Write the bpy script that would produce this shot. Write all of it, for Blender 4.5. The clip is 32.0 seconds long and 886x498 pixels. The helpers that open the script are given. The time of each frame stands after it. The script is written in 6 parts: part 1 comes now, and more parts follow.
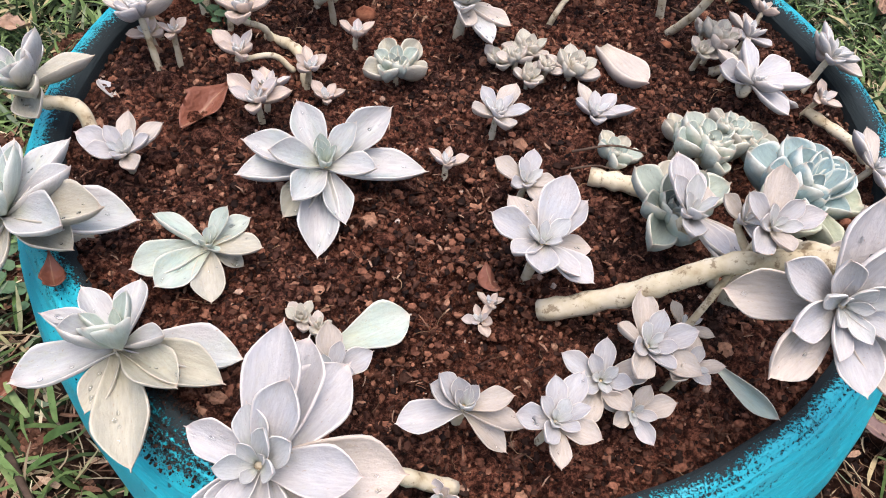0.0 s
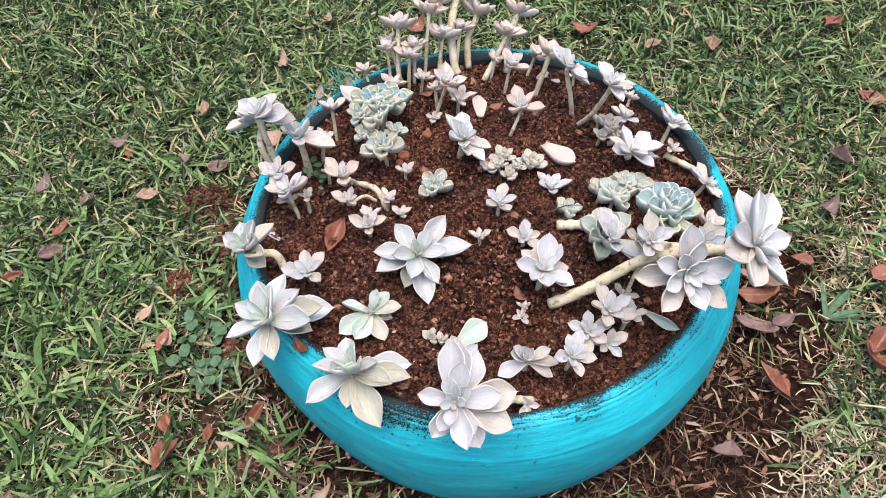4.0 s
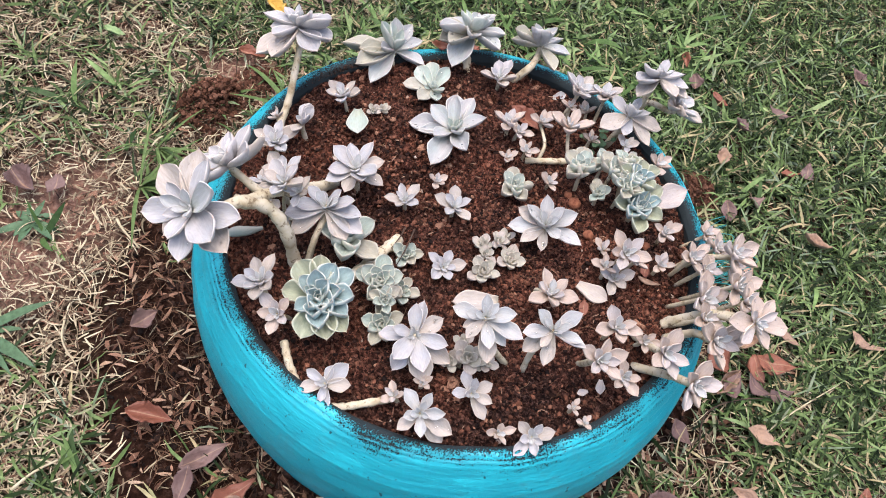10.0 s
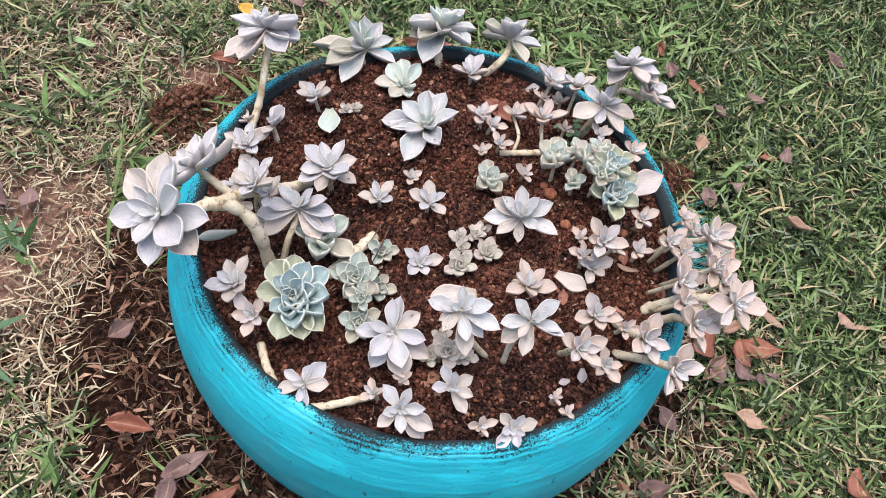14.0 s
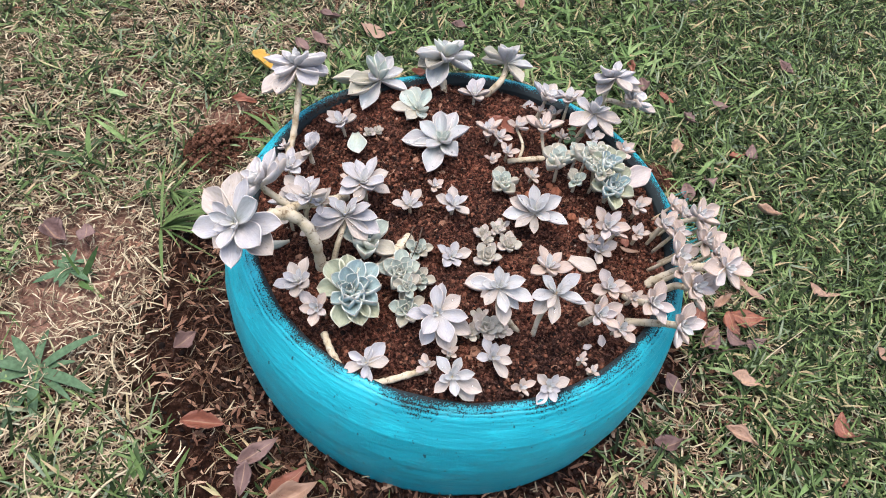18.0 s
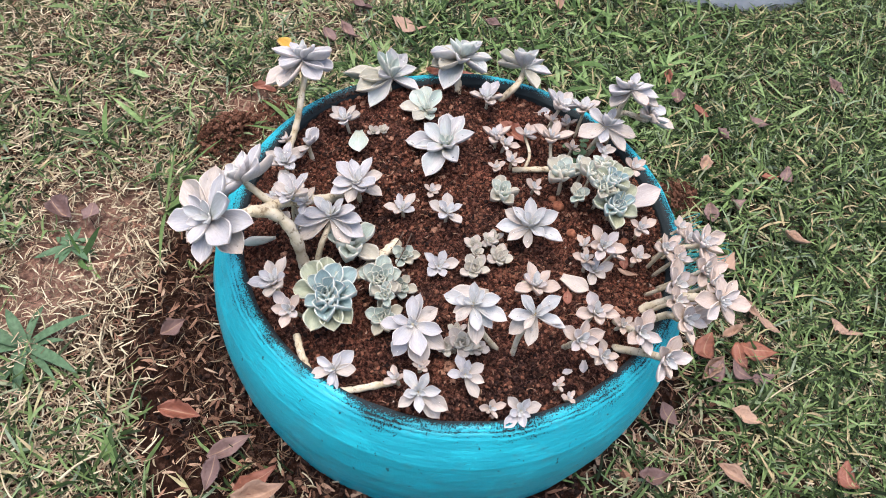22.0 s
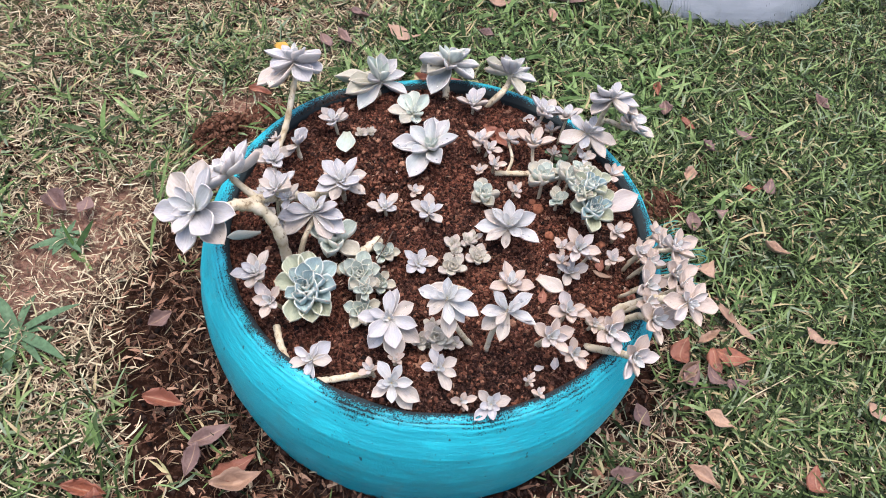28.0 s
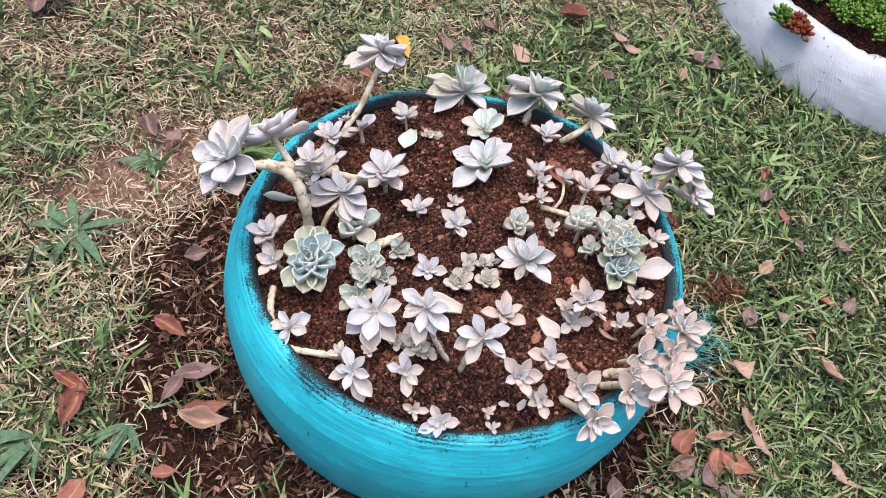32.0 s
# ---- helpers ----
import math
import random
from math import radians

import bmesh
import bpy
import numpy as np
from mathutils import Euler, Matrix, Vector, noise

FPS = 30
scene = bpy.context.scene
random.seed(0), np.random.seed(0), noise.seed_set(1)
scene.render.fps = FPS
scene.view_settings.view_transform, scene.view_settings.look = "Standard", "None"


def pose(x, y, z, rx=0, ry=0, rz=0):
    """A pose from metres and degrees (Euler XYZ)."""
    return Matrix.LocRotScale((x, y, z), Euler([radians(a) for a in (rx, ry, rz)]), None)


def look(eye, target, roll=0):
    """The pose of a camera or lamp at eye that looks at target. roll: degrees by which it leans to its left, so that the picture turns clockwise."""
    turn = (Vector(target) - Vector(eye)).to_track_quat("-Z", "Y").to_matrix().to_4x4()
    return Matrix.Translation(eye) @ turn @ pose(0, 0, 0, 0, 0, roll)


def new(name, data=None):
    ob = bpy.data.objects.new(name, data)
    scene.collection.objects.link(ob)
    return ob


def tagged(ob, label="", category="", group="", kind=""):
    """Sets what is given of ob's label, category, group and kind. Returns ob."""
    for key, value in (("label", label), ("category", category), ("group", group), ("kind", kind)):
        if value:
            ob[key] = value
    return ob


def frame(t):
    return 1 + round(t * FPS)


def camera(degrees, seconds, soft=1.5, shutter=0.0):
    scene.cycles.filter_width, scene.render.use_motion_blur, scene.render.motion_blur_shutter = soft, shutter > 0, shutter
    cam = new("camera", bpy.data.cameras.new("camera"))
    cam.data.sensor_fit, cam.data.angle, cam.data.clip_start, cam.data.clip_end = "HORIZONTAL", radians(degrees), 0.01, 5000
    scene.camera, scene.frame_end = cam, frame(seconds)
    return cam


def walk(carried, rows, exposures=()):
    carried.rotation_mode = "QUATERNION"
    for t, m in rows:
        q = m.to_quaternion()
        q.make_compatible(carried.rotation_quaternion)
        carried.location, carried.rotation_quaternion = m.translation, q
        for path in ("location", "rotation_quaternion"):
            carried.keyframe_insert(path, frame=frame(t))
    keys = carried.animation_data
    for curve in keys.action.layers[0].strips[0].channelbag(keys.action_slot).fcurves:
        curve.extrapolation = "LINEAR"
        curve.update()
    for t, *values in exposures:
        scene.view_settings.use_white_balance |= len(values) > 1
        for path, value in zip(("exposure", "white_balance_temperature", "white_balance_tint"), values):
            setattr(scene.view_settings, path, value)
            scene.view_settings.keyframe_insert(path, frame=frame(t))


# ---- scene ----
cam = camera(56.2, 32.0, soft=1.0)
METRES = 2.72  # length of the whole path
START = pose(-0.0199, -0.4589, 0.6324, -52.409, -3.658, 4.737)  # the first eye, and how steeply it looks down
ROWS = [
    (0.0, 0.0, 0.0, 0.0, -0.0, 0.0, -0.0),
    (0.5, -0.019, -0.0038, -0.0139, -0.22, -0.85, -0.12),
    (1.0, -0.0347, -0.0142, -0.0143, -0.16, -1.83, -0.18),
    (1.5, -0.0363, -0.0672, 0.0029, -0.39, -2.29, 1.99),
    (2.0, -0.0364, -0.1209, 0.0159, -0.84, -2.46, 6.5),
    (2.5, -0.0433, -0.1563, 0.0213, -1.71, -1.73, 10.56),
    (4.5, -0.0293, -0.1707, 0.0234, -3.54, -0.67, 13.26),
    (5.0, 0.0262, -0.1555, 0.0324, 0.23, -0.5, 1.85),
    (5.5, 0.0629, -0.1415, 0.0339, 7.98, -1.84, -11.9),
    (6.0, 0.1004, -0.1055, 0.0667, 17.34, -4.62, -28.26),
    (6.5, 0.1498, -0.0809, 0.0913, 34.46, -12.44, -45.7),
    (7.0, 0.2155, -0.051, 0.1075, 56.42, -25.9, -57.52),
    (7.5, 0.2326, -0.026, 0.1308, 71.1, -36.54, -60.44),
    (8.0, 0.2409, -0.0099, 0.1636, 88.96, -51.83, -63.5),
    (8.5, 0.2415, 0.0139, 0.205, 125.56, -81.23, -60.12),
    (9.0, 0.2431, 0.0297, 0.232, 134.85, -88.08, -58.55),
    (9.5, 0.256, 0.0313, 0.2331, 134.86, -87.47, -56.35),
    (10.0, 0.2591, 0.0306, 0.2365, 134.64, -85.95, -55.64),
    (10.5, 0.2614, 0.0413, 0.2385, 130.86, -82.69, -55.54),
    (11.0, 0.2584, 0.0392, 0.2374, 128.02, -80.27, -55.22),
    (11.5, 0.2553, 0.0396, 0.241, 127.26, -79.32, -55.11),
    (12.0, 0.2541, 0.0386, 0.2405, 127.37, -79.36, -55.1),
    (12.5, 0.2507, 0.0401, 0.2402, 127.69, -79.67, -55.25),
    (13.0, 0.248, 0.0399, 0.2384, 128.21, -79.98, -55.46),
    (13.5, 0.2511, 0.0398, 0.2385, 128.85, -80.58, -55.54),
    (14.0, 0.2581, 0.0391, 0.2411, 130.19, -81.77, -55.77),
    (14.5, 0.2601, 0.0347, 0.2431, 131.76, -83.06, -55.48),
    (15.0, 0.2663, 0.0295, 0.2445, 131.92, -82.67, -55.51),
    (15.5, 0.2896, 0.0253, 0.2421, 130.16, -81.24, -55.51),
    (17.5, 0.3226, 0.0186, 0.2421, 120.22, -70.58, -56.63),
    (18.0, 0.3161, 0.0143, 0.2434, 121.75, -71.89, -56.93),
    (18.5, 0.3032, 0.0214, 0.2517, 125.93, -75.34, -56.5),
    (19.0, 0.2982, 0.0252, 0.2606, 129.73, -78.51, -56.23),
    (19.5, 0.2932, 0.0289, 0.2648, 134.2, -82.35, -54.73),
    (20.0, 0.2896, 0.0334, 0.2694, 137.72, -85.33, -53.73),
    (20.5, 0.2882, 0.032, 0.2681, 140.61, -87.78, -52.55),
    (21.0, 0.2857, 0.0289, 0.2656, 140.16, -87.43, -52.21),
    (21.5, 0.2892, 0.0279, 0.2645, 135.52, -83.85, -52.21),
    (22.0, 0.2895, 0.0298, 0.2686, 130.93, -80.24, -53.62),
    (22.5, 0.291, 0.031, 0.2686, 128.62, -78.39, -54.63),
    (23.0, 0.2901, 0.0271, 0.2697, 128.57, -78.23, -55.32),
    (23.5, 0.2884, 0.0288, 0.2733, 128.6, -77.84, -55.6),
    (24.0, 0.2841, 0.0318, 0.2748, 129.27, -78.3, -55.81),
    (24.5, 0.2811, 0.032, 0.2755, 131.78, -80.36, -56.0),
    (25.0, 0.2755, 0.0339, 0.2762, 134.65, -82.78, -55.43),
    (25.5, 0.2701, 0.0343, 0.2784, 137.94, -85.25, -54.19),
    (27.5, 0.2891, 0.0359, 0.2848, 133.47, -81.28, -52.86),
    (28.0, 0.2964, 0.0358, 0.285, 133.34, -81.22, -53.39),
    (28.5, 0.3036, 0.0359, 0.2912, 134.08, -81.26, -53.69),
    (29.0, 0.2932, 0.0446, 0.3064, 137.81, -84.13, -52.69),
    (29.5, 0.2756, 0.0529, 0.3204, 146.26, -90.21, -50.77),
    (30.0, 0.2676, 0.0593, 0.3298, 153.22, -95.03, -47.4),
    (30.5, 0.263, 0.0615, 0.3344, 156.38, -97.18, -44.55),
    (31.0, 0.2599, 0.0645, 0.3359, 156.42, -97.12, -43.89),
    (31.5, 0.2618, 0.0625, 0.3344, 157.26, -97.74, -43.23),
    (32.0, 0.2638, 0.0628, 0.3357, 157.84, -98.15, -42.9),
]
walk(cam, [(t, START @ pose(METRES * x, METRES * y, METRES * z, 90 + pitch, roll, yaw)) for t, x, y, z, yaw, pitch, roll in ROWS],
     exposures=[(0.0, 1.08, 6560, 14), (2.5, 1.18, 6460, 10), (5.0, 1.15, 6360, 12), (8.0, 1.05, 6400, 15), (18.0, 1.09, 6400, 13), (32.0, 1.16, 6380, 15)])

# ---- light: a bright overcast sky ----
world = bpy.data.worlds.new("overcast_sky")
scene.world = world
world.use_nodes = True
sky = world.node_tree.nodes.new("ShaderNodeTexSky")
sky.sky_type, sky.sun_disc = "NISHITA", False
sky.sun_elevation, sky.sun_rotation = radians(85), radians(151)
sky.air_density, sky.dust_density, sky.ozone_density = 1.0, 4.0, 1.0
back = world.node_tree.nodes["Background"]
back.inputs["Strength"].default_value = 0.15
world.node_tree.links.new(sky.outputs["Color"], back.inputs["Color"])
sun = new("sun", bpy.data.lights.new("sun", "SUN"))
sun.data.energy, sun.data.angle, sun.data.color = 1.55, radians(50), (1.0, 0.97, 0.965)
sun.matrix_world = look((0.12, -0.22, 3.2), (0, 0, 0))
scene.view_settings.exposure = 1.0

# ---- sizes ----
LIP_R, LIP_Z = 0.300, 0.211


def soil_z(x, y):
    heaped = 0.009 * math.exp(-((math.degrees(math.atan2(y, x)) + 132) / 30) ** 2) * ((x * x + y * y) / 0.09) ** 2
    return 0.209 - 0.18 * (x * x + y * y) + 0.03 * y + heaped


def fbm(x, y, z, octaves=3):
    total, amp = 0.0, 1.0
    for k in range(octaves):
        total += amp * noise.noise((x, y, z))
        x, y, z, amp = x * 2.1, y * 2.1, z * 2.1 + 3.7, amp * 0.5
    return total


# ---- materials ----
def material(name, rough=0.6, spec=0.4):
    m = bpy.data.materials.new(name)
    m.use_nodes = True
    bsdf = m.node_tree.nodes["Principled BSDF"]
    bsdf.inputs["Roughness"].default_value = rough
    bsdf.inputs["Specular IOR Level"].default_value = spec
    return m, m.node_tree, bsdf


def node(tree, kind, **values):
    n = tree.nodes.new(kind)
    for key, value in values.items():
        n.inputs[key.replace("_", " ")].default_value = value
    return n


def ramp(tree, source, stops, mode="LINEAR"):
    n = tree.nodes.new("ShaderNodeValToRGB")
    n.color_ramp.interpolation = mode
    while len(n.color_ramp.elements) < len(stops):
        n.color_ramp.elements.new(0.5)
    for e, (at, col) in zip(n.color_ramp.elements, stops):
        e.position, e.color = at, (*col, 1.0) if len(col) == 3 else col
    tree.links.new(source, n.inputs["Fac"])
    return n.outputs["Color"]


def mixed(tree, fac, a, b, blend="MIX"):
    n = tree.nodes.new("ShaderNodeMix")
    n.data_type, n.blend_type = "RGBA", blend
    for value, slot in ((fac, n.inputs["Factor"]), (a, n.inputs["A"]), (b, n.inputs["B"])):
        if isinstance(value, bpy.types.NodeSocket):
            tree.links.new(value, slot)
        elif isinstance(value, tuple):
            slot.default_value = (*value, 1.0)
        else:
            slot.default_value = value
    return n.outputs["Result"]


def maths(tree, op, a, b=0.0):
    n = tree.nodes.new("ShaderNodeMath")
    n.operation = op
    for value, slot in ((a, n.inputs[0]), (b, n.inputs[1])):
        if isinstance(value, bpy.types.NodeSocket):
            tree.links.new(value, slot)
        else:
            slot.default_value = value
    return n.outputs[0]


def noise_tex(tree, scale, detail=4.0, rough=0.55, space="Object", stretch=None, apart=False):
    """Noise in the object's own space; apart: a different stretch of it for each object."""
    coords = tree.nodes.new("ShaderNodeTexCoord").outputs[space]
    if apart:
        add = tree.nodes.new("ShaderNodeVectorMath")
        tree.links.new(coords, add.inputs[0])
        tree.links.new(maths(tree, "MULTIPLY", tree.nodes.new("ShaderNodeObjectInfo").outputs["Random"], 90.0), add.inputs[1])
        coords = add.outputs[0]
    if stretch:
        mapping = tree.nodes.new("ShaderNodeMapping")
        mapping.inputs["Scale"].default_value = stretch
        tree.links.new(coords, mapping.inputs["Vector"])
        coords = mapping.outputs["Vector"]
    n = node(tree, "ShaderNodeTexNoise", Scale=scale, Detail=detail, Roughness=rough)
    tree.links.new(coords, n.inputs["Vector"])
    return n.outputs["Fac"]


def bump(tree, bsdf, height, strength, distance):
    n = node(tree, "ShaderNodeBump", Strength=strength, Distance=distance)
    tree.links.new(height, n.inputs["Height"])
    tree.links.new(n.outputs["Normal"], bsdf.inputs["Normal"])


def attribute(tree, name):
    n = tree.nodes.new("ShaderNodeAttribute")
    n.attribute_name = name
    return n.outputs["Fac"]


def leaf_material(name, body, shade, rim, old, tip=0.2, wash=None):
    """A powdery succulent leaf: body and shade vary from leaf to leaf, the margin and tip are paler, the foot is yellowed."""
    m, tree, bsdf = material(name, 0.55, 0.3)
    wash = wash or tuple(0.5 * (a + b) for a, b in zip(body, rim))
    rnd = tree.nodes.new("ShaderNodeObjectInfo").outputs["Random"]
    blotch = noise_tex(tree, 3.2, 5.0, 0.6, apart=True)
    col = mixed(tree, rnd, body, shade)
    col = mixed(tree, ramp(tree, blotch, [(0.35, (0, 0, 0)), (0.75, (0.75, 0.75, 0.75))]), col, shade)
    foot = ramp(tree, attribute(tree, "along"), [(0.0, (0.8, 0.8, 0.8)), (0.42, (0, 0, 0))])
    col = mixed(tree, foot, col, old)
    rub = ramp(tree, noise_tex(tree, 9.0, 6.0, 0.7, apart=True), [(0.5, (0, 0, 0)), (0.66, (0.45, 0.45, 0.45))])
    col = mixed(tree, rub, col, old)
    col = mixed(tree, ramp(tree, attribute(tree, "along"), [(0.55, (0, 0, 0)), (1.0, (tip,) * 3)]), col, rim)
    cloud = ramp(tree, noise_tex(tree, 1.6, 3.0, 0.5, apart=True), [(0.42, (0, 0, 0)), (0.66, (0.85, 0.85, 0.85))])
    col = mixed(tree, cloud, col, wash)
    powder = ramp(tree, noise_tex(tree, 5.0, 7.0, 0.72, "Object", (1.0, 3.0, 3.0), apart=True), [(0.36, (0.86, 0.86, 0.86)), (0.66, (1.08, 1.08, 1.08))])
    col = mixed(tree, 1.0, col, powder, "MULTIPLY")
    col = mixed(tree, 1.0, col, (1.0, 0.985, 0.965), "MULTIPLY")
    edge = ramp(tree, attribute(tree, "edge"), [(0.25, (0, 0, 0)), (0.80, (0.9, 0.9, 0.9))])
    col = mixed(tree, edge, col, rim)
    blush = ramp(tree, attribute(tree, "along"), [(0.90, (0, 0, 0)), (1.0, (0.55, 0.55, 0.55))])
    col = mixed(tree, blush, col, (0.42, 0.27, 0.20))
    spots = ramp(tree, noise_tex(tree, 26.0, 2.0, 0.5, apart=True), [(0.69, (0, 0, 0)), (0.73, (0.5, 0.5, 0.5))])
    col = mixed(tree, spots, col, (0.26, 0.16, 0.11))
    tree.links.new(col, bsdf.inputs["Base Color"])
    bsdf.inputs["Subsurface Weight"].default_value = 0.10
    bsdf.inputs["Subsurface Scale"].default_value = 0.6
    bsdf.inputs["Subsurface Radius"].default_value = (0.004, 0.003, 0.002)
    bump(tree, bsdf, noise_tex(tree, 14.0, 6.0, 0.65, apart=True), 0.25, 0.02)
    return m


LEAF = {
    "ghost": leaf_material("leaf_lilac_grey", (0.395, 0.405, 0.425), (0.375, 0.375, 0.39), (0.62, 0.565, 0.52), (0.40, 0.375, 0.30), 0.22, (0.425, 0.405, 0.40)),
    "star": leaf_material("leaf_silver_green", (0.375, 0.42, 0.41), (0.385, 0.395, 0.40), (0.60, 0.56, 0.51), (0.38, 0.39, 0.28), 0.16, (0.42, 0.405, 0.40)),
    "mint": leaf_material("leaf_mint", (0.335, 0.43, 0.375), (0.37, 0.415, 0.37), (0.57, 0.55, 0.46), (0.38, 0.39, 0.27), 0.16, (0.40, 0.43, 0.39)),
    "white": leaf_material("leaf_whitish", (0.415, 0.44, 0.445), (0.40, 0.405, 0.41), (0.62, 0.57, 0.52), (0.43, 0.395, 0.32), 0.25, (0.45, 0.435, 0.415)),
    "pink": leaf_material("leaf_cream_pink", (0.42, 0.395, 0.40), (0.42, 0.385, 0.37), (0.62, 0.525, 0.455), (0.43, 0.365, 0.28), 0.40, (0.45, 0.40, 0.375)),
    "core": leaf_material("leaf_young_whitish", (0.44, 0.46, 0.46), (0.42, 0.43, 0.44), (0.66, 0.63, 0.59), (0.36, 0.40, 0.33), 0.25, (0.45, 0.455, 0.445)),
    "core_green": leaf_material("leaf_young_mint", (0.38, 0.475, 0.42), (0.40, 0.46, 0.415), (0.62, 0.62, 0.54), (0.35, 0.41, 0.30), 0.20, (0.43, 0.475, 0.435)),
    "cream": leaf_material("leaf_cream", (0.37, 0.385, 0.325), (0.40, 0.375, 0.325), (0.51, 0.455, 0.37), (0.39, 0.345, 0.245), 0.35),
    "green": leaf_material("leaf_pale_green", (0.31, 0.405, 0.37), (0.35, 0.40, 0.35), (0.56, 0.54, 0.44), (0.33, 0.35, 0.24), 0.22, (0.37, 0.425, 0.38)),
    "blue": leaf_material("leaf_blue_green", (0.235, 0.365, 0.395), (0.28, 0.375, 0.375), (0.56, 0.57, 0.50), (0.25, 0.31, 0.24), 0.10, (0.29, 0.39, 0.385)),
    "aged": leaf_material("leaf_aged_beige", (0.40, 0.37, 0.335), (0.405, 0.365, 0.33), (0.52, 0.44, 0.37), (0.36, 0.31, 0.22), 0.35),
    "peach": leaf_material("leaf_aged_peach", (0.44, 0.37, 0.325), (0.425, 0.35, 0.30), (0.53, 0.42, 0.34), (0.42, 0.345, 0.245), 0.35),
    "olive": leaf_material("leaf_olive", (0.25, 0.31, 0.23), (0.29, 0.31, 0.21), (0.50, 0.50, 0.38), (0.34, 0.31, 0.19), 0.30),
    "aged_green": leaf_material("leaf_aged_olive", (0.345, 0.35, 0.275), (0.37, 0.355, 0.30), (0.48, 0.435, 0.35), (0.34, 0.315, 0.215), 0.25),
}


def stem_material():
    m, tree, bsdf = material("succulent_stem", 0.75, 0.2)
    col = ramp(tree, noise_tex(tree, 60.0, 5.0, 0.6), [(0.30, (0.27, 0.20, 0.11)), (0.46, (0.47, 0.40, 0.27)), (0.72, (0.58, 0.52, 0.40))])
    scars = ramp(tree, noise_tex(tree, 170.0, 4.0, 0.65), [(0.56, (0, 0, 0)), (0.64, (0.75, 0.75, 0.75))])
    col = mixed(tree, scars, col, (0.15, 0.10, 0.055))
    tree.links.new(col, bsdf.inputs["Base Color"])
    bump(tree, bsdf, noise_tex(tree, 180.0, 4.0), 0.5, 0.001)
    return m


def soil_material():
    m, tree, bsdf = material("potting_soil", 0.7, 0.05)
    fine = noise_tex(tree, 190.0, 8.0, 0.78)
    broad = noise_tex(tree, 9.0, 6.0, 0.65)
    dark = ramp(tree, fine, [(0.38, (0.004, 0.003, 0.0025)), (0.49, (0.028, 0.014, 0.011)), (0.58, (0.13, 0.067, 0.051)), (0.68, (0.32, 0.20, 0.155))])
    red = ramp(tree, fine, [(0.38, (0.008, 0.004, 0.003)), (0.49, (0.080, 0.029, 0.019)), (0.57, (0.29, 0.110, 0.066)), (0.67, (0.46, 0.225, 0.150))])
    col = mixed(tree, ramp(tree, broad, [(0.40, (0, 0, 0)), (0.56, (1, 1, 1))]), dark, red)
    tree.links.new(col, bsdf.inputs["Base Color"])
    bump(tree, bsdf, noise_tex(tree, 260.0, 8.0, 0.8), 1.0, 0.010)
    return m


def crumb_material(name, stops, rough=0.95):
    m, tree, bsdf = material(name, rough, 0.05)
    rnd = tree.nodes.new("ShaderNodeNewGeometry").outputs["Random Per Island"]
    col = ramp(tree, rnd, stops)
    speck = ramp(tree, noise_tex(tree, 500.0, 3.0), [(0.3, (0.55, 0.55, 0.55)), (0.7, (1.25, 1.25, 1.25))])
    tree.links.new(mixed(tree, 1.0, col, speck, "MULTIPLY"), bsdf.inputs["Base Color"])
    return m


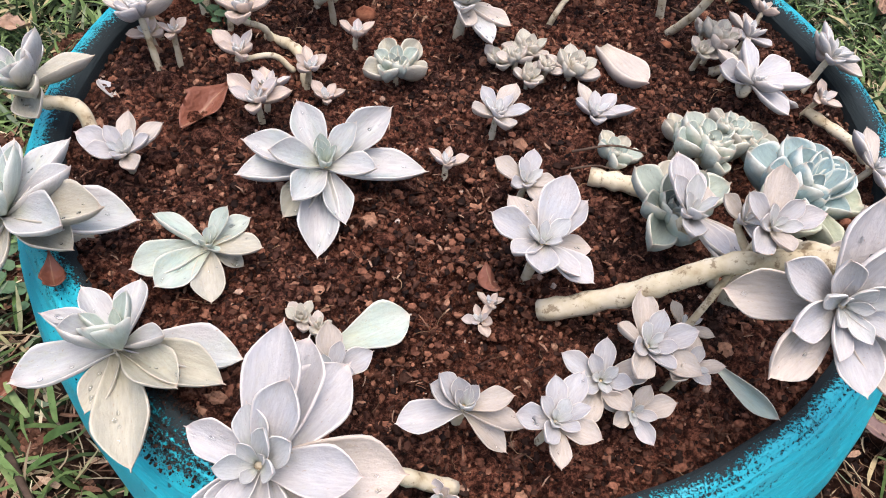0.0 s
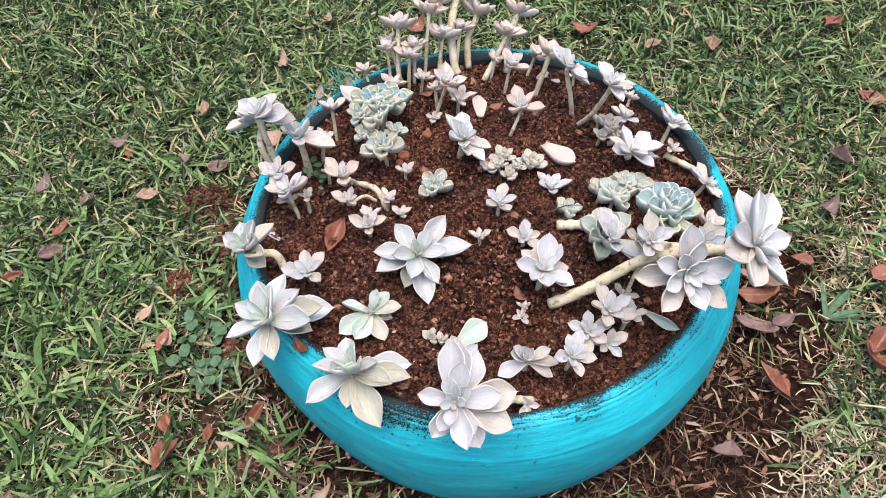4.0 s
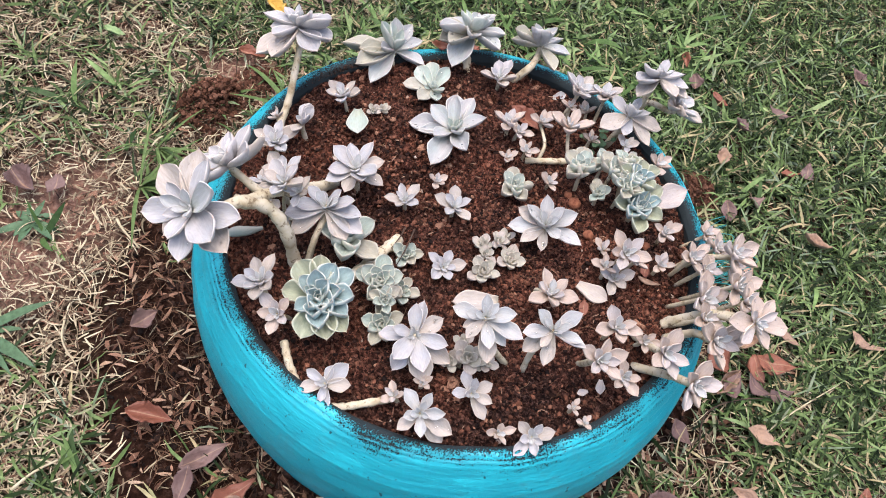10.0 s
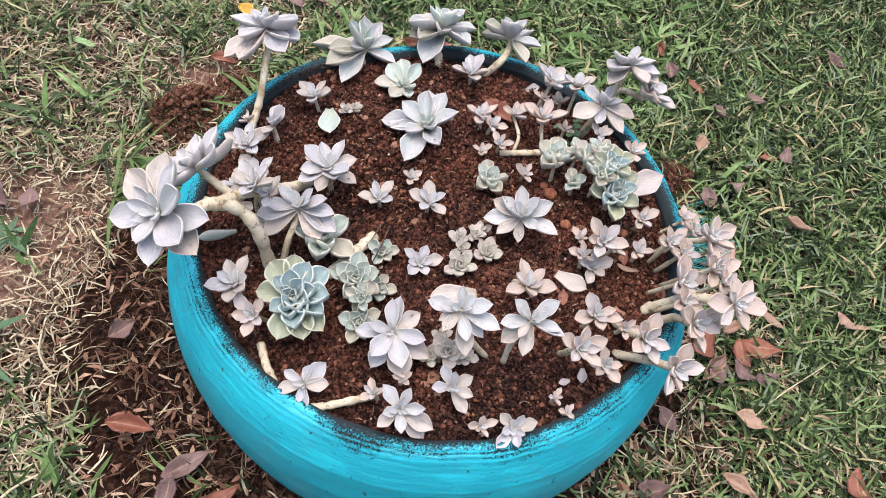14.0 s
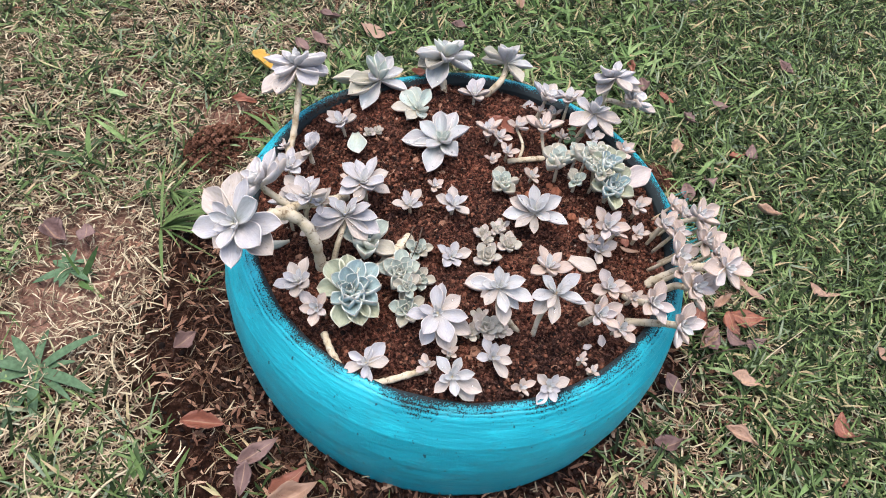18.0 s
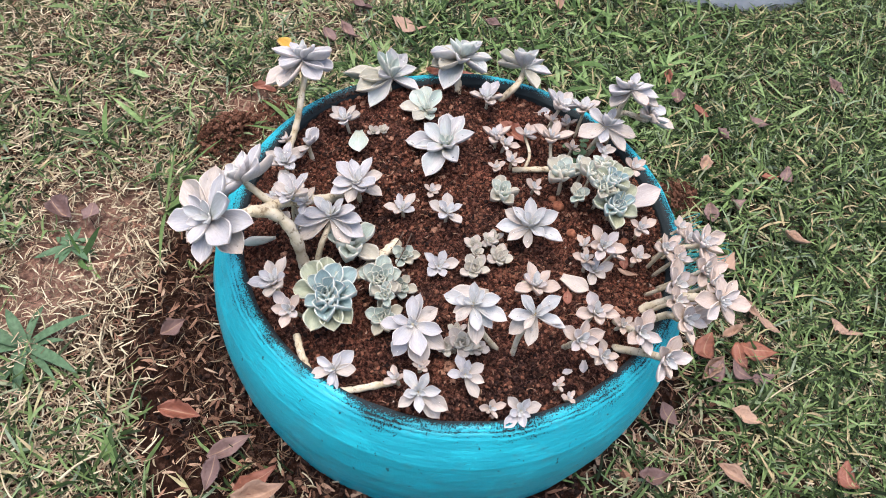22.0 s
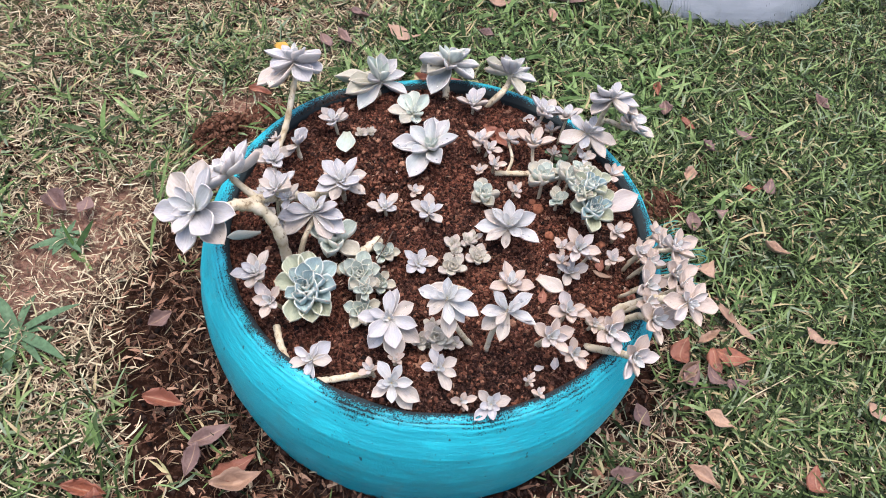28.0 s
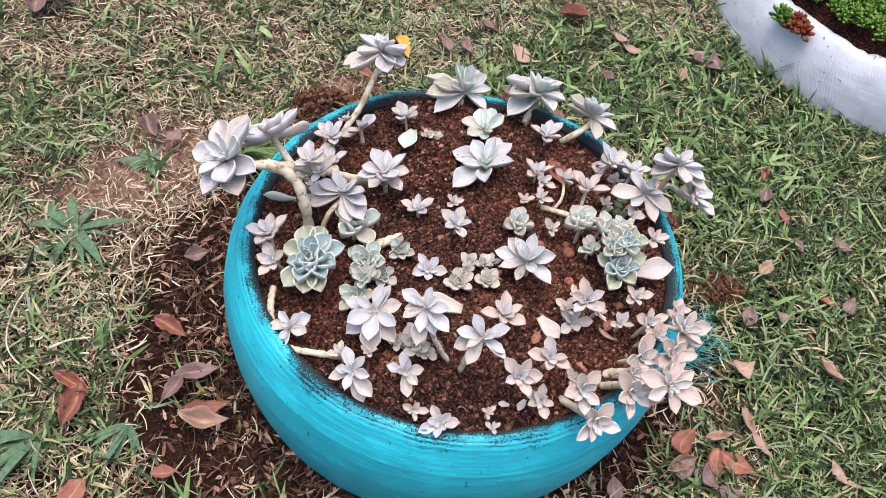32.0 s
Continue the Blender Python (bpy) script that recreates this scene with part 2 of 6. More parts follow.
def paint_material(name, coat, coat_dark, under, chip_low, chip_high, tread=0.0):
    """Brushed paint on rubber, chipped where the rubber's ribs stand out; the attribute says how well it is covered."""
    m, tree, bsdf = material(name, 0.42, 0.45)
    cover = attribute(tree, "cover")
    speck = noise_tex(tree, 560.0, 4.0, 0.7, "Object", (1.0, 1.0, 0.7))
    patch = noise_tex(tree, 18.0, 4.0, 0.6)
    chips = maths(tree, "ADD", maths(tree, "MULTIPLY", speck, 0.65), maths(tree, "MULTIPLY", patch, 0.35))
    level = maths(tree, "ADD", chips, maths(tree, "SUBTRACT", cover, 0.5))
    painted = ramp(tree, level, [(chip_low, (0, 0, 0)), (chip_high, (1, 1, 1))])
    strokes = noise_tex(tree, 9.0, 6.0, 0.65, "Object", (1.0, 1.0, 8.0))
    hairs = noise_tex(tree, 44.0, 6.0, 0.75, "Object", (1.0, 1.0, 7.0))
    body = mixed(tree, ramp(tree, strokes, [(0.32, (0, 0, 0)), (0.68, (1, 1, 1))]), coat_dark, coat)
    drips = noise_tex(tree, 11.0, 7.0, 0.68, "Object", (1.0, 1.0, 2.2))
    body = mixed(tree, ramp(tree, drips, [(0.485, (0, 0, 0)), (0.497, (0.75, 0.75, 0.75))]), body, coat_dark)
    cracks = ramp(tree, hairs, [(0.22, (0.7, 0.7, 0.7)), (0.28, (0, 0, 0))])
    body = mixed(tree, cracks, body, tuple(0.35 * c for c in coat_dark))
    pits = ramp(tree, noise_tex(tree, 120.0, 2.0, 0.5, "Object", (1.0, 1.0, 0.7)), [(0.70, (0, 0, 0)), (0.725, (0.85, 0.85, 0.85))])
    body = mixed(tree, pits, body, under)
    grime = ramp(tree, noise_tex(tree, 40.0, 6.0, 0.7), [(0.56, (0, 0, 0)), (0.80, (0.35, 0.35, 0.35))])
    body = mixed(tree, grime, body, (0.10, 0.09, 0.07))
    tree.links.new(mixed(tree, painted, under, body), bsdf.inputs["Base Color"])
    tree.links.new(ramp(tree, painted, [(0.0, (0.85, 0.85, 0.85)), (1.0, (0.36, 0.36, 0.36))]), bsdf.inputs["Roughness"])
    height = maths(tree, "ADD", maths(tree, "MULTIPLY", painted, 0.5), maths(tree, "ADD", maths(tree, "MULTIPLY", strokes, 0.7), maths(tree, "MULTIPLY", hairs, 0.32)))
    if tread:
        split = tree.nodes.new("ShaderNodeSeparateXYZ")
        tree.links.new(tree.nodes.new("ShaderNodeTexCoord").outputs["Object"], split.inputs[0])
        around = maths(tree, "MULTIPLY", maths(tree, "ARCTAN2", split.outputs["Y"], split.outputs["X"]), 175.0)
        slant = maths(tree, "ADD", around, maths(tree, "MULTIPLY", split.outputs["Z"], 190.0))
        groove = maths(tree, "POWER", maths(tree, "ABSOLUTE", maths(tree, "SINE", slant)), 6.0)
        worn = ramp(tree, noise_tex(tree, 9.0, 5.0, 0.6), [(0.50, (0, 0, 0)), (0.66, (1, 1, 1))])
        height = maths(tree, "ADD", maths(tree, "MULTIPLY", height, 0.5), maths(tree, "MULTIPLY", maths(tree, "MULTIPLY", groove, worn), tread))
    bump(tree, bsdf, height, 0.9, 0.0034)
    return m


def ground_material():
    m, tree, bsdf = material("lawn_earth_gap_shade", 0.95, 0.0)
    fine = noise_tex(tree, 90.0, 7.0, 0.7)
    broad = noise_tex(tree, 2.6, 4.0, 0.6)
    earth = ramp(tree, fine, [(0.3, (0.018, 0.009, 0.006)), (0.52, (0.075, 0.040, 0.027)), (0.75, (0.21, 0.125, 0.086))])
    # thatch is near black: shade between the grass blades, put into the ground's colour
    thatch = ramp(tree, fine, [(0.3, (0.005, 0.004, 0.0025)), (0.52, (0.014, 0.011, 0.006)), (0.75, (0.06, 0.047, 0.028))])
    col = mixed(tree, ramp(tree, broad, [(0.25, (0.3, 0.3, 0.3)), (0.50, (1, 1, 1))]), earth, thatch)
    open_earth = ramp(tree, fine, [(0.3, (0.055, 0.028, 0.020)), (0.52, (0.20, 0.112, 0.080)), (0.75, (0.37, 0.235, 0.170))])
    col = mixed(tree, attribute(tree, "bare"), col, open_earth)
    turf = ramp(tree, noise_tex(tree, 60.0, 8.0, 0.75), [(0.36, (0.014, 0.018, 0.008)), (0.5, (0.072, 0.082, 0.036)), (0.66, (0.19, 0.195, 0.10))])
    col = mixed(tree, attribute(tree, "turf"), col, turf)
    col = mixed(tree, attribute(tree, "wet"), col, ramp(tree, fine, [(0.3, (0.005, 0.003, 0.0025)), (0.52, (0.020, 0.010, 0.007)), (0.75, (0.075, 0.038, 0.026))]))
    tree.links.new(col, bsdf.inputs["Base Color"])
    bump(tree, bsdf, noise_tex(tree, 160.0, 6.0, 0.7), 0.8, 0.004)
    return m


def blade_material(name, stops, gloss):
    m, tree, bsdf = material(name, gloss, 0.09)
    rnd = tree.nodes.new("ShaderNodeNewGeometry").outputs["Random Per Island"]
    col = ramp(tree, rnd, stops)
    streak = ramp(tree, noise_tex(tree, 120.0, 4.0, 0.6), [(0.3, (0.65, 0.65, 0.6)), (0.7, (1.2, 1.2, 1.15))])
    tree.links.new(mixed(tree, 1.0, col, streak, "MULTIPLY"), bsdf.inputs["Base Color"])
    bsdf.inputs["Subsurface Weight"].default_value = 0.0
    return m


def dry_leaf_material(name, a, b, spot):
    m, tree, bsdf = material(name, 0.55, 0.35)
    rnd = tree.nodes.new("ShaderNodeObjectInfo").outputs["Random"]
    col = mixed(tree, rnd, a, b)
    col = mixed(tree, ramp(tree, noise_tex(tree, 2.5, 6.0, 0.7, apart=True), [(0.4, (0, 0, 0)), (0.7, (0.8, 0.8, 0.8))]), col, b)
    col = mixed(tree, ramp(tree, noise_tex(tree, 11.0, 5.0, 0.7, apart=True), [(0.56, (0, 0, 0)), (0.68, (0.8, 0.8, 0.8))]), col, spot)
    vein = ramp(tree, attribute(tree, "edge"), [(0.0, (0.55, 0.55, 0.55)), (0.10, (0, 0, 0))])
    col = mixed(tree, vein, col, (0.34, 0.22, 0.13))
    tree.links.new(col, bsdf.inputs["Base Color"])
    bump(tree, bsdf, noise_tex(tree, 7.0, 6.0, 0.7, apart=True), 0.4, 0.05)
    return m


def plain_material(name, a, b, scale, rough=0.6, spec=0.4):
    m, tree, bsdf = material(name, rough, spec)
    tree.links.new(ramp(tree, noise_tex(tree, scale, 5.0, 0.65), [(0.32, a), (0.68, b)]), bsdf.inputs["Base Color"])
    bump(tree, bsdf, noise_tex(tree, scale * 3, 4.0), 0.3, 0.002)
    return m


STEM = stem_material()
SOIL = soil_material()
CRUMB = crumb_material("soil_crumbs", [(0.0, (0.010, 0.006, 0.005)), (0.45, (0.048, 0.021, 0.015)), (0.75, (0.125, 0.050, 0.031)), (0.94, (0.24, 0.105, 0.064)), (0.99, (0.30, 0.17, 0.11)), (1.0, (0.48, 0.38, 0.31))], 0.65)
LUMP = crumb_material("soil_lumps", [(0.0, (0.007, 0.005, 0.0045)), (0.30, (0.028, 0.014, 0.010)), (0.58, (0.082, 0.035, 0.022)), (0.84, (0.160, 0.066, 0.040)), (0.97, (0.20, 0.085, 0.052)), (1.0, (0.30, 0.16, 0.10))], 0.6)
RUST = plain_material("red_clay", (0.13, 0.045, 0.025), (0.30, 0.125, 0.070), 180.0, 0.9, 0.1)
DUST = crumb_material("soil_dust", [(0.0, (0.008, 0.006, 0.005)), (0.6, (0.030, 0.018, 0.014)), (1.0, (0.085, 0.045, 0.032))], 0.8)
FLAKE = crumb_material("leaf_flakes", [(0.0, (0.06, 0.030, 0.020)), (0.4, (0.16, 0.080, 0.050)), (0.8, (0.30, 0.17, 0.11)), (1.0, (0.42, 0.30, 0.20))], 0.7)
SHRED = crumb_material("bark_shreds", [(0.0, (0.020, 0.010, 0.008)), (0.5, (0.085, 0.040, 0.026)), (0.85, (0.19, 0.095, 0.06)), (1.0, (0.34, 0.22, 0.15))], 0.7)
STONE = crumb_material("red_stone", [(0.0, (0.16, 0.062, 0.036)), (0.5, (0.24, 0.095, 0.055)), (1.0, (0.30, 0.17, 0.11))], 0.85)
FIBRE = crumb_material("root_fibres", [(0.0, (0.03, 0.016, 0.010)), (0.6, (0.10, 0.052, 0.032)), (1.0, (0.27, 0.17, 0.10))])
TURQUOISE = paint_material("turquoise_paint", (0.012, 0.445, 0.52), (0.008, 0.32, 0.39), (0.008, 0.016, 0.018), 0.42, 0.47)
WHITE = paint_material("white_paint", (0.51, 0.515, 0.535), (0.43, 0.44, 0.46), (0.03, 0.03, 0.03), 0.22, 0.26, 0.30)
GROUND = ground_material()
# the lowest stops colour some blades near black, as shade in the gaps
GRASS = blade_material("grass_blades_gap_shade", [(0.0, (0.008, 0.014, 0.005)), (0.33, (0.026, 0.044, 0.015)), (0.60, (0.104, 0.156, 0.054)), (0.80, (0.196, 0.268, 0.110)), (0.88, (0.16, 0.205, 0.14)), (0.93, (0.31, 0.29, 0.155)), (1.0, (0.38, 0.29, 0.17))], 0.45)
BROAD = blade_material("broad_grass", [(0.0, (0.020, 0.042, 0.014)), (0.4, (0.080, 0.138, 0.044)), (0.8, (0.165, 0.250, 0.090)), (1.0, (0.24, 0.31, 0.14))], 0.36)
STRAW = blade_material("dry_grass", [(0.0, (0.035, 0.022, 0.015)), (0.30, (0.17, 0.120, 0.080)), (0.65, (0.37, 0.300, 0.200)), (1.0, (0.56, 0.49, 0.345))], 0.7)
DRY = {
    "red": dry_leaf_material("dead_leaf_red", (0.24, 0.085, 0.045), (0.17, 0.062, 0.038), (0.08, 0.034, 0.022)),
    "tan": dry_leaf_material("dead_leaf_tan", (0.34, 0.22, 0.145), (0.25, 0.155, 0.105), (0.16, 0.09, 0.06)),
    "mauve": dry_leaf_material("dead_leaf_mauve", (0.18, 0.110, 0.092), (0.12, 0.072, 0.062), (0.07, 0.04, 0.034)),
    "green": dry_leaf_material("fallen_leaf_green", (0.20, 0.30, 0.12), (0.25, 0.33, 0.15), (0.21, 0.20, 0.09)),
    "yellow": dry_leaf_material("fallen_leaf_yellow", (0.58, 0.38, 0.06), (0.48, 0.29, 0.06), (0.32, 0.16, 0.05)),
}
THREAD = plain_material("turquoise_thread", (0.008, 0.11, 0.11), (0.02, 0.30, 0.29), 300.0)
SEDUM = blade_material("bright_sedum", [(0.0, (0.026, 0.066, 0.010)), (0.5, (0.085, 0.165, 0.026)), (1.0, (0.19, 0.31, 0.060))], 0.45)
REDDISH = blade_material("red_sedum", [(0.0, (0.10, 0.014, 0.010)), (0.6, (0.20, 0.035, 0.020)), (1.0, (0.06, 0.09, 0.025))], 0.4)
WEED = blade_material("weed_leaves", [(0.0, (0.040, 0.085, 0.050)), (1.0, (0.10, 0.16, 0.085))], 0.4)


def water_material():
    m, tree, bsdf = material("water_drop", 0.02, 0.5)
    bsdf.inputs["Base Color"].default_value = (0.95, 0.97, 0.97, 1)
    bsdf.inputs["Transmission Weight"].default_value = 1.0
    bsdf.inputs["IOR"].default_value = 1.33
    return m


WATER = water_material()


# ---- mesh helpers ----
def mesh_of(name, verts, faces, mat, smooth=True, **attributes):
    me = bpy.data.meshes.new(name)
    me.from_pydata([tuple(v) for v in verts], [], faces)
    for key, values in attributes.items():
        me.attributes.new(key, "FLOAT", "POINT").data.foreach_set("value", list(values))
    if smooth:
        me.polygons.foreach_set("use_smooth", [True] * len(me.polygons))
    me.materials.append(mat)
    me.update()
    return me


def part(name, me, parent, m=None, label="", inside=None):
    """Links a mesh as one part of a thing; m is its pose in the world, inside that of its parent where it is a part too."""
    ob = new(name, me)
    ob.parent = parent
    ob.matrix_parent_inverse = Matrix.Identity(4)
    ob.matrix_basis = (inside if inside is not None else parent.matrix_basis).inverted() @ (m if m is not None else Matrix.Identity(4))
    if label:
        ob["label"] = label
    return ob


def spline(points, steps):
    """Catmull-Rom through the points."""
    p = [Vector(q) for q in points]
    p = [p[0] * 2 - p[1], *p, p[-1] * 2 - p[-2]]
    out = []
    for i in range(1, len(p) - 2):
        for k in range(steps):
            t = k / steps
            a, b, c, d = p[i - 1], p[i], p[i + 1], p[i + 2]
            out.append(0.5 * (2 * b + (c - a) * t + (2 * a - 5 * b + 4 * c - d) * t * t + (3 * b - a - 3 * c + d) * t ** 3))
    return out + [p[-2]]


def tube_data(points, radius, sides=9, knots=0.12, seed=0.0):
    """Rings round a line: verts and faces, closed at both ends. radius(s) for s from 0 to 1."""
    verts, faces, n = [], [], len(points)
    side = Vector((0.31, 0.77, 0.55))
    for i, p in enumerate(points):
        along = (points[min(i + 1, n - 1)] - points[max(i - 1, 0)]).normalized()
        u = along.cross(side).normalized()
        w = along.cross(u)
        r = radius(i / (n - 1))
        for k in range(sides):
            a = 2 * math.pi * k / sides
            rr = r * (1 + knots * noise.noise((p.x * 140 + seed, p.y * 140 + k * 0.7, p.z * 140)))
            verts.append(p + u * (rr * math.cos(a)) + w * (rr * math.sin(a)))
    for i in range(n - 1):
        for k in range(sides):
            faces.append((i * sides + k, i * sides + (k + 1) % sides, (i + 1) * sides + (k + 1) % sides, (i + 1) * sides + k))
    faces.append(tuple(reversed(range(sides))))
    faces.append(tuple(range((n - 1) * sides, n * sides)))
    return verts, faces


# ---- the lawn ----
BARE = [(0.22, -0.54, 0.17, 0.10), (-0.20, -0.50, 0.10, 0.08), (0.33, -0.52, 0.10, 0.08)]


def bareness(x, y):
    """1 where the earth lies open: worn patches, and a ring of dug earth round the planter."""
    b = 0.0
    for cx, cy, rx, ry in BARE:
        b = max(b, 1.35 - math.hypot((x - cx) / rx, (y - cy) / ry) * 1.0)
    return min(1.0, max(0.0, b + 0.45 * fbm(x * 7, y * 7, 1.3)))


def dampness(x, y):
    """1 on the dark dug earth close round the planter, wider on its sunny side."""
    a = math.atan2(y, x)
    reach = 0.365 + 0.135 * max(0.0, math.cos(a + 0.55)) ** 1.4 + 0.02 * math.sin(3 * a + 1)
    return min(1.0, max(0.0, (reach - math.hypot(x, y)) / 0.045 + 0.6 + 0.9 * fbm(x * 16, y * 16, 5.1)))


def ground_z(x, y):
    return 0.008 * fbm(x * 3, y * 3, 0.2) + 0.004 * fbm(x * 25, y * 25, 2.2) if abs(x) < 6 and abs(y) < 6 else 0.0


def axis_steps(lo, hi, step):
    inner = list(np.arange(lo, hi + step / 2, step))
    far = [0.1, 0.3, 0.8, 2, 5, 12, 30, 80, 250]
    return [lo - f for f in reversed(far)] + inner + [hi + f for f in far]


def build_ground():
    xs, ys = axis_steps(-1.8, 1.1, 0.016), axis_steps(-1.2, 1.35, 0.016)
    verts, bare, wet, turf = [], [], [], []
    for y in ys:
        for x in xs:
            near = -1.9 < x < 1.2 and -1.3 < y < 1.45
            b, w = (bareness(x, y), dampness(x, y)) if near else (0.0, 0.0)
            verts.append((x, y, ground_z(x, y) - 0.004 * b if near else 0.0))
            bare.append(b)
            turf.append(max(0.0, min(1.0, 1.0 - min(x + 1.75, 1.05 - x, y + 1.15, 1.3 - y) / 0.35 + 0.25 * fbm(x * 5, y * 5, 9.0))))
            wet.append(w if math.hypot(x, y) < 0.66 else 0.0)
    n = len(xs)
    faces = [(j * n + i, j * n + i + 1, (j + 1) * n + i + 1, (j + 1) * n + i) for j in range(len(ys) - 1) for i in range(n - 1)]
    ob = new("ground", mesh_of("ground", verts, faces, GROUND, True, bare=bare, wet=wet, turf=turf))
    tagged(ob, "brown earth and thatch of a worn lawn, with shade between the blades put into its colour", "ground", kind="structure")


def blades(name, count, seed, lengths, widths, lifts, mat, keep, segments=3, base=0.0, curl=0.6, tuft=1, area=(-1.75, 1.02, -1.15, 1.3), rest=ground_z, wander=0.35):
    """Many flat bent blades in one mesh; keep(x, y) is the chance that one grows there."""
    rng = np.random.default_rng(seed)
    x, y = rng.uniform(area[0], area[1], count // tuft), rng.uniform(area[2], area[3], count // tuft)
    odds = np.array([keep(a, b) for a, b in zip(x, y)])
    stay = rng.uniform(0, 1, len(x)) < odds
    x, y = np.repeat(x[stay], tuft), np.repeat(y[stay], tuft)
    n = len(x)
    if tuft > 1:
        x, y = x + rng.normal(0, 0.007, n), y + rng.normal(0, 0.007, n)
    z = np.array([rest(a, b) for a, b in zip(x, y)]) + base * rng.uniform(0.1, 1.0, n)
    az, lift = rng.uniform(0, 2 * np.pi, n), np.radians(rng.uniform(*lifts, n))
    length, width = rng.uniform(*lengths, n), rng.uniform(*widths, n)
    bend, turn = rng.uniform(-0.2, 1.0, n) * curl, rng.normal(0, wander, n)
    roll = rng.normal(0, 0.5, n)
    step = length / segments
    px, py, pz = x.copy(), y.copy(), z.copy()
    rows = []
    for s in range(segments + 1):
        f = s / segments
        w = width * 0.5 * (0.55 + 1.3 * f - 1.75 * f ** 2.2)
        w = np.maximum(w, 0.0003)
        sx, sy = -np.sin(az), np.cos(az)
        up = np.sin(roll) * w
        rows.append(np.stack([np.stack([px + sx * w, py + sy * w, pz + up], -1), np.stack([px - sx * w, py - sy * w, pz - up], -1)], 1))
        px = px + np.cos(az) * np.cos(lift) * step
        py = py + np.sin(az) * np.cos(lift) * step
        pz = np.maximum(pz + np.sin(lift) * step, z * 0.9 + 0.001)
        lift, az = lift - bend / segments * 1.6, az + turn / segments
    verts = np.stack(rows, 1).reshape(-1, 3)
    k = (segments + 1) * 2
    quad = np.array([[2 * s, 2 * s + 1, 2 * s + 3, 2 * s + 2] for s in range(segments)])
    faces = (np.arange(n)[:, None, None] * k + quad[None]).reshape(-1, 4)
    me = bpy.data.meshes.new(name)
    me.vertices.add(len(verts))
    me.vertices.foreach_set("co", verts.astype(np.float32).ravel())
    me.loops.add(faces.size)
    me.loops.foreach_set("vertex_index", faces.astype(np.int32).ravel())
    me.polygons.add(len(faces))
    me.polygons.foreach_set("loop_start", np.arange(0, faces.size, 4, dtype=np.int32))
    me.polygons.foreach_set("use_smooth", np.ones(len(faces), dtype=bool))
    me.materials.append(mat)
    me.update(calc_edges=True)
    me.validate()
    return new(name, me)


WHITE_AT = (-1.360, -0.02)


def fade(x, y):
    """Thins the fine grass out, unevenly, far from the planters, where the outer grass takes over."""
    return max(0.0, min(1.0, min(x + 1.78, 1.06 - x, y + 1.20, 1.34 - y) / 0.34 + 0.3 * fbm(x * 5, y * 5, 9.0)))


def lawn(x, y):
    """How thick the green grass stands."""
    r = math.hypot(x, y)
    if r < 0.31 or math.hypot(x - WHITE_AT[0], y - WHITE_AT[1]) < 0.31:
        return 0.0
    lush = 0.55 + 0.60 * fbm(x * 2.3, y * 2.3, 7.7) + 0.30 * fbm(x * 9, y * 9, 3.3)
    lush += 0.40 * max(-0.5, min(1.0, (y - 0.15 * x + 0.08) / 0.35))
    lush += 0.30 * max(0.0, min(1.0, (-x - 0.30) / 0.2)) * max(0.0, min(1.0, (y + 0.5) / 0.2)) * max(0.25, min(1.0, (x + 0.95) / 0.3))
    return fade(x, y) * max(0.0, min(1.0, lush)) * (1 - 0.92 * bareness(x, y)) * (1 - 0.90 * dampness(x, y)) * (1 - 0.62 * max(0.0, min(1.0, (0.60 - r + 0.10 * fbm(x * 6, y * 6, 15.0)) / 0.20)))


def litter(x, y):
    """How thick dry grass lies."""
    if math.hypot(x, y) < 0.315 or math.hypot(x - WHITE_AT[0], y - WHITE_AT[1]) < 0.31:
        return 0.0
    r = math.hypot(x, y)
    dry = 0.64 + 0.55 * fbm(x * 3.1, y * 3.1, 11.0) + 0.55 * max(0.0, min(1.0, (0.68 - r) / 0.22)) * (1.0 if x > -0.25 else 0.2) + 0.34 * max(-1.0, min(1.0, -(y + 0.02 + 0.15 * min(0.0, x)) / 0.35))
    return fade(x, y) * max(0.05, min(1.0, dry)) * (1 - 0.55 * bareness(x, y)) * (1 - 0.92 * dampness(x, y)) * (1 - 0.16 * max(0.0, min(1.0, (y + 0.15) / 0.3))) * (1 - 0.62 * max(0.0, min(1.0, (-x - 0.15) / 0.2)) * max(0.0, min(1.0, (y + 0.45) / 0.12)) * max(0.0, min(1.0, (x + 1.0) / 0.25)))


def coarse(x, y):
    """Where the broad young blades stand."""
    return lawn(x, y) * max(0.02, min(1.0, -0.06 + 0.4 * fbm(x * 2.6, y * 2.6, 21.0) + 1.0 * max(0.0, min(1.0, (-x - 0.20) / 0.20)) * (1.0 if -0.45 < y < 0.15 else 0.12)))


def debris(x, y):
    """Brown flakes gather round the planter."""
    r = math.hypot(x, y)
    return 0.0 if r < 0.315 else max(0.05, min(1.0, 1.25 - (r - 0.30) / 0.22 + 0.5 * fbm(x * 9, y * 9, 31.0)))


build_ground()
tagged(blades("lawn_grass", 230000, 3, (0.018, 0.056), (0.0024, 0.0056), (0, 50), GRASS, lawn, 3, 0.013, 0.8, 4, wander=0.6), "short green lawn grass, patchy and trodden, some blades coloured near black as shade in the gaps", "grass", kind="stuff")
tagged(blades("coarse_grass", 26000, 6, (0.030, 0.072), (0.0055, 0.0105), (4, 48), BROAD, coarse, 4, 0.018, 0.7, 4), "broad-bladed bright green grass", "grass", kind="stuff")
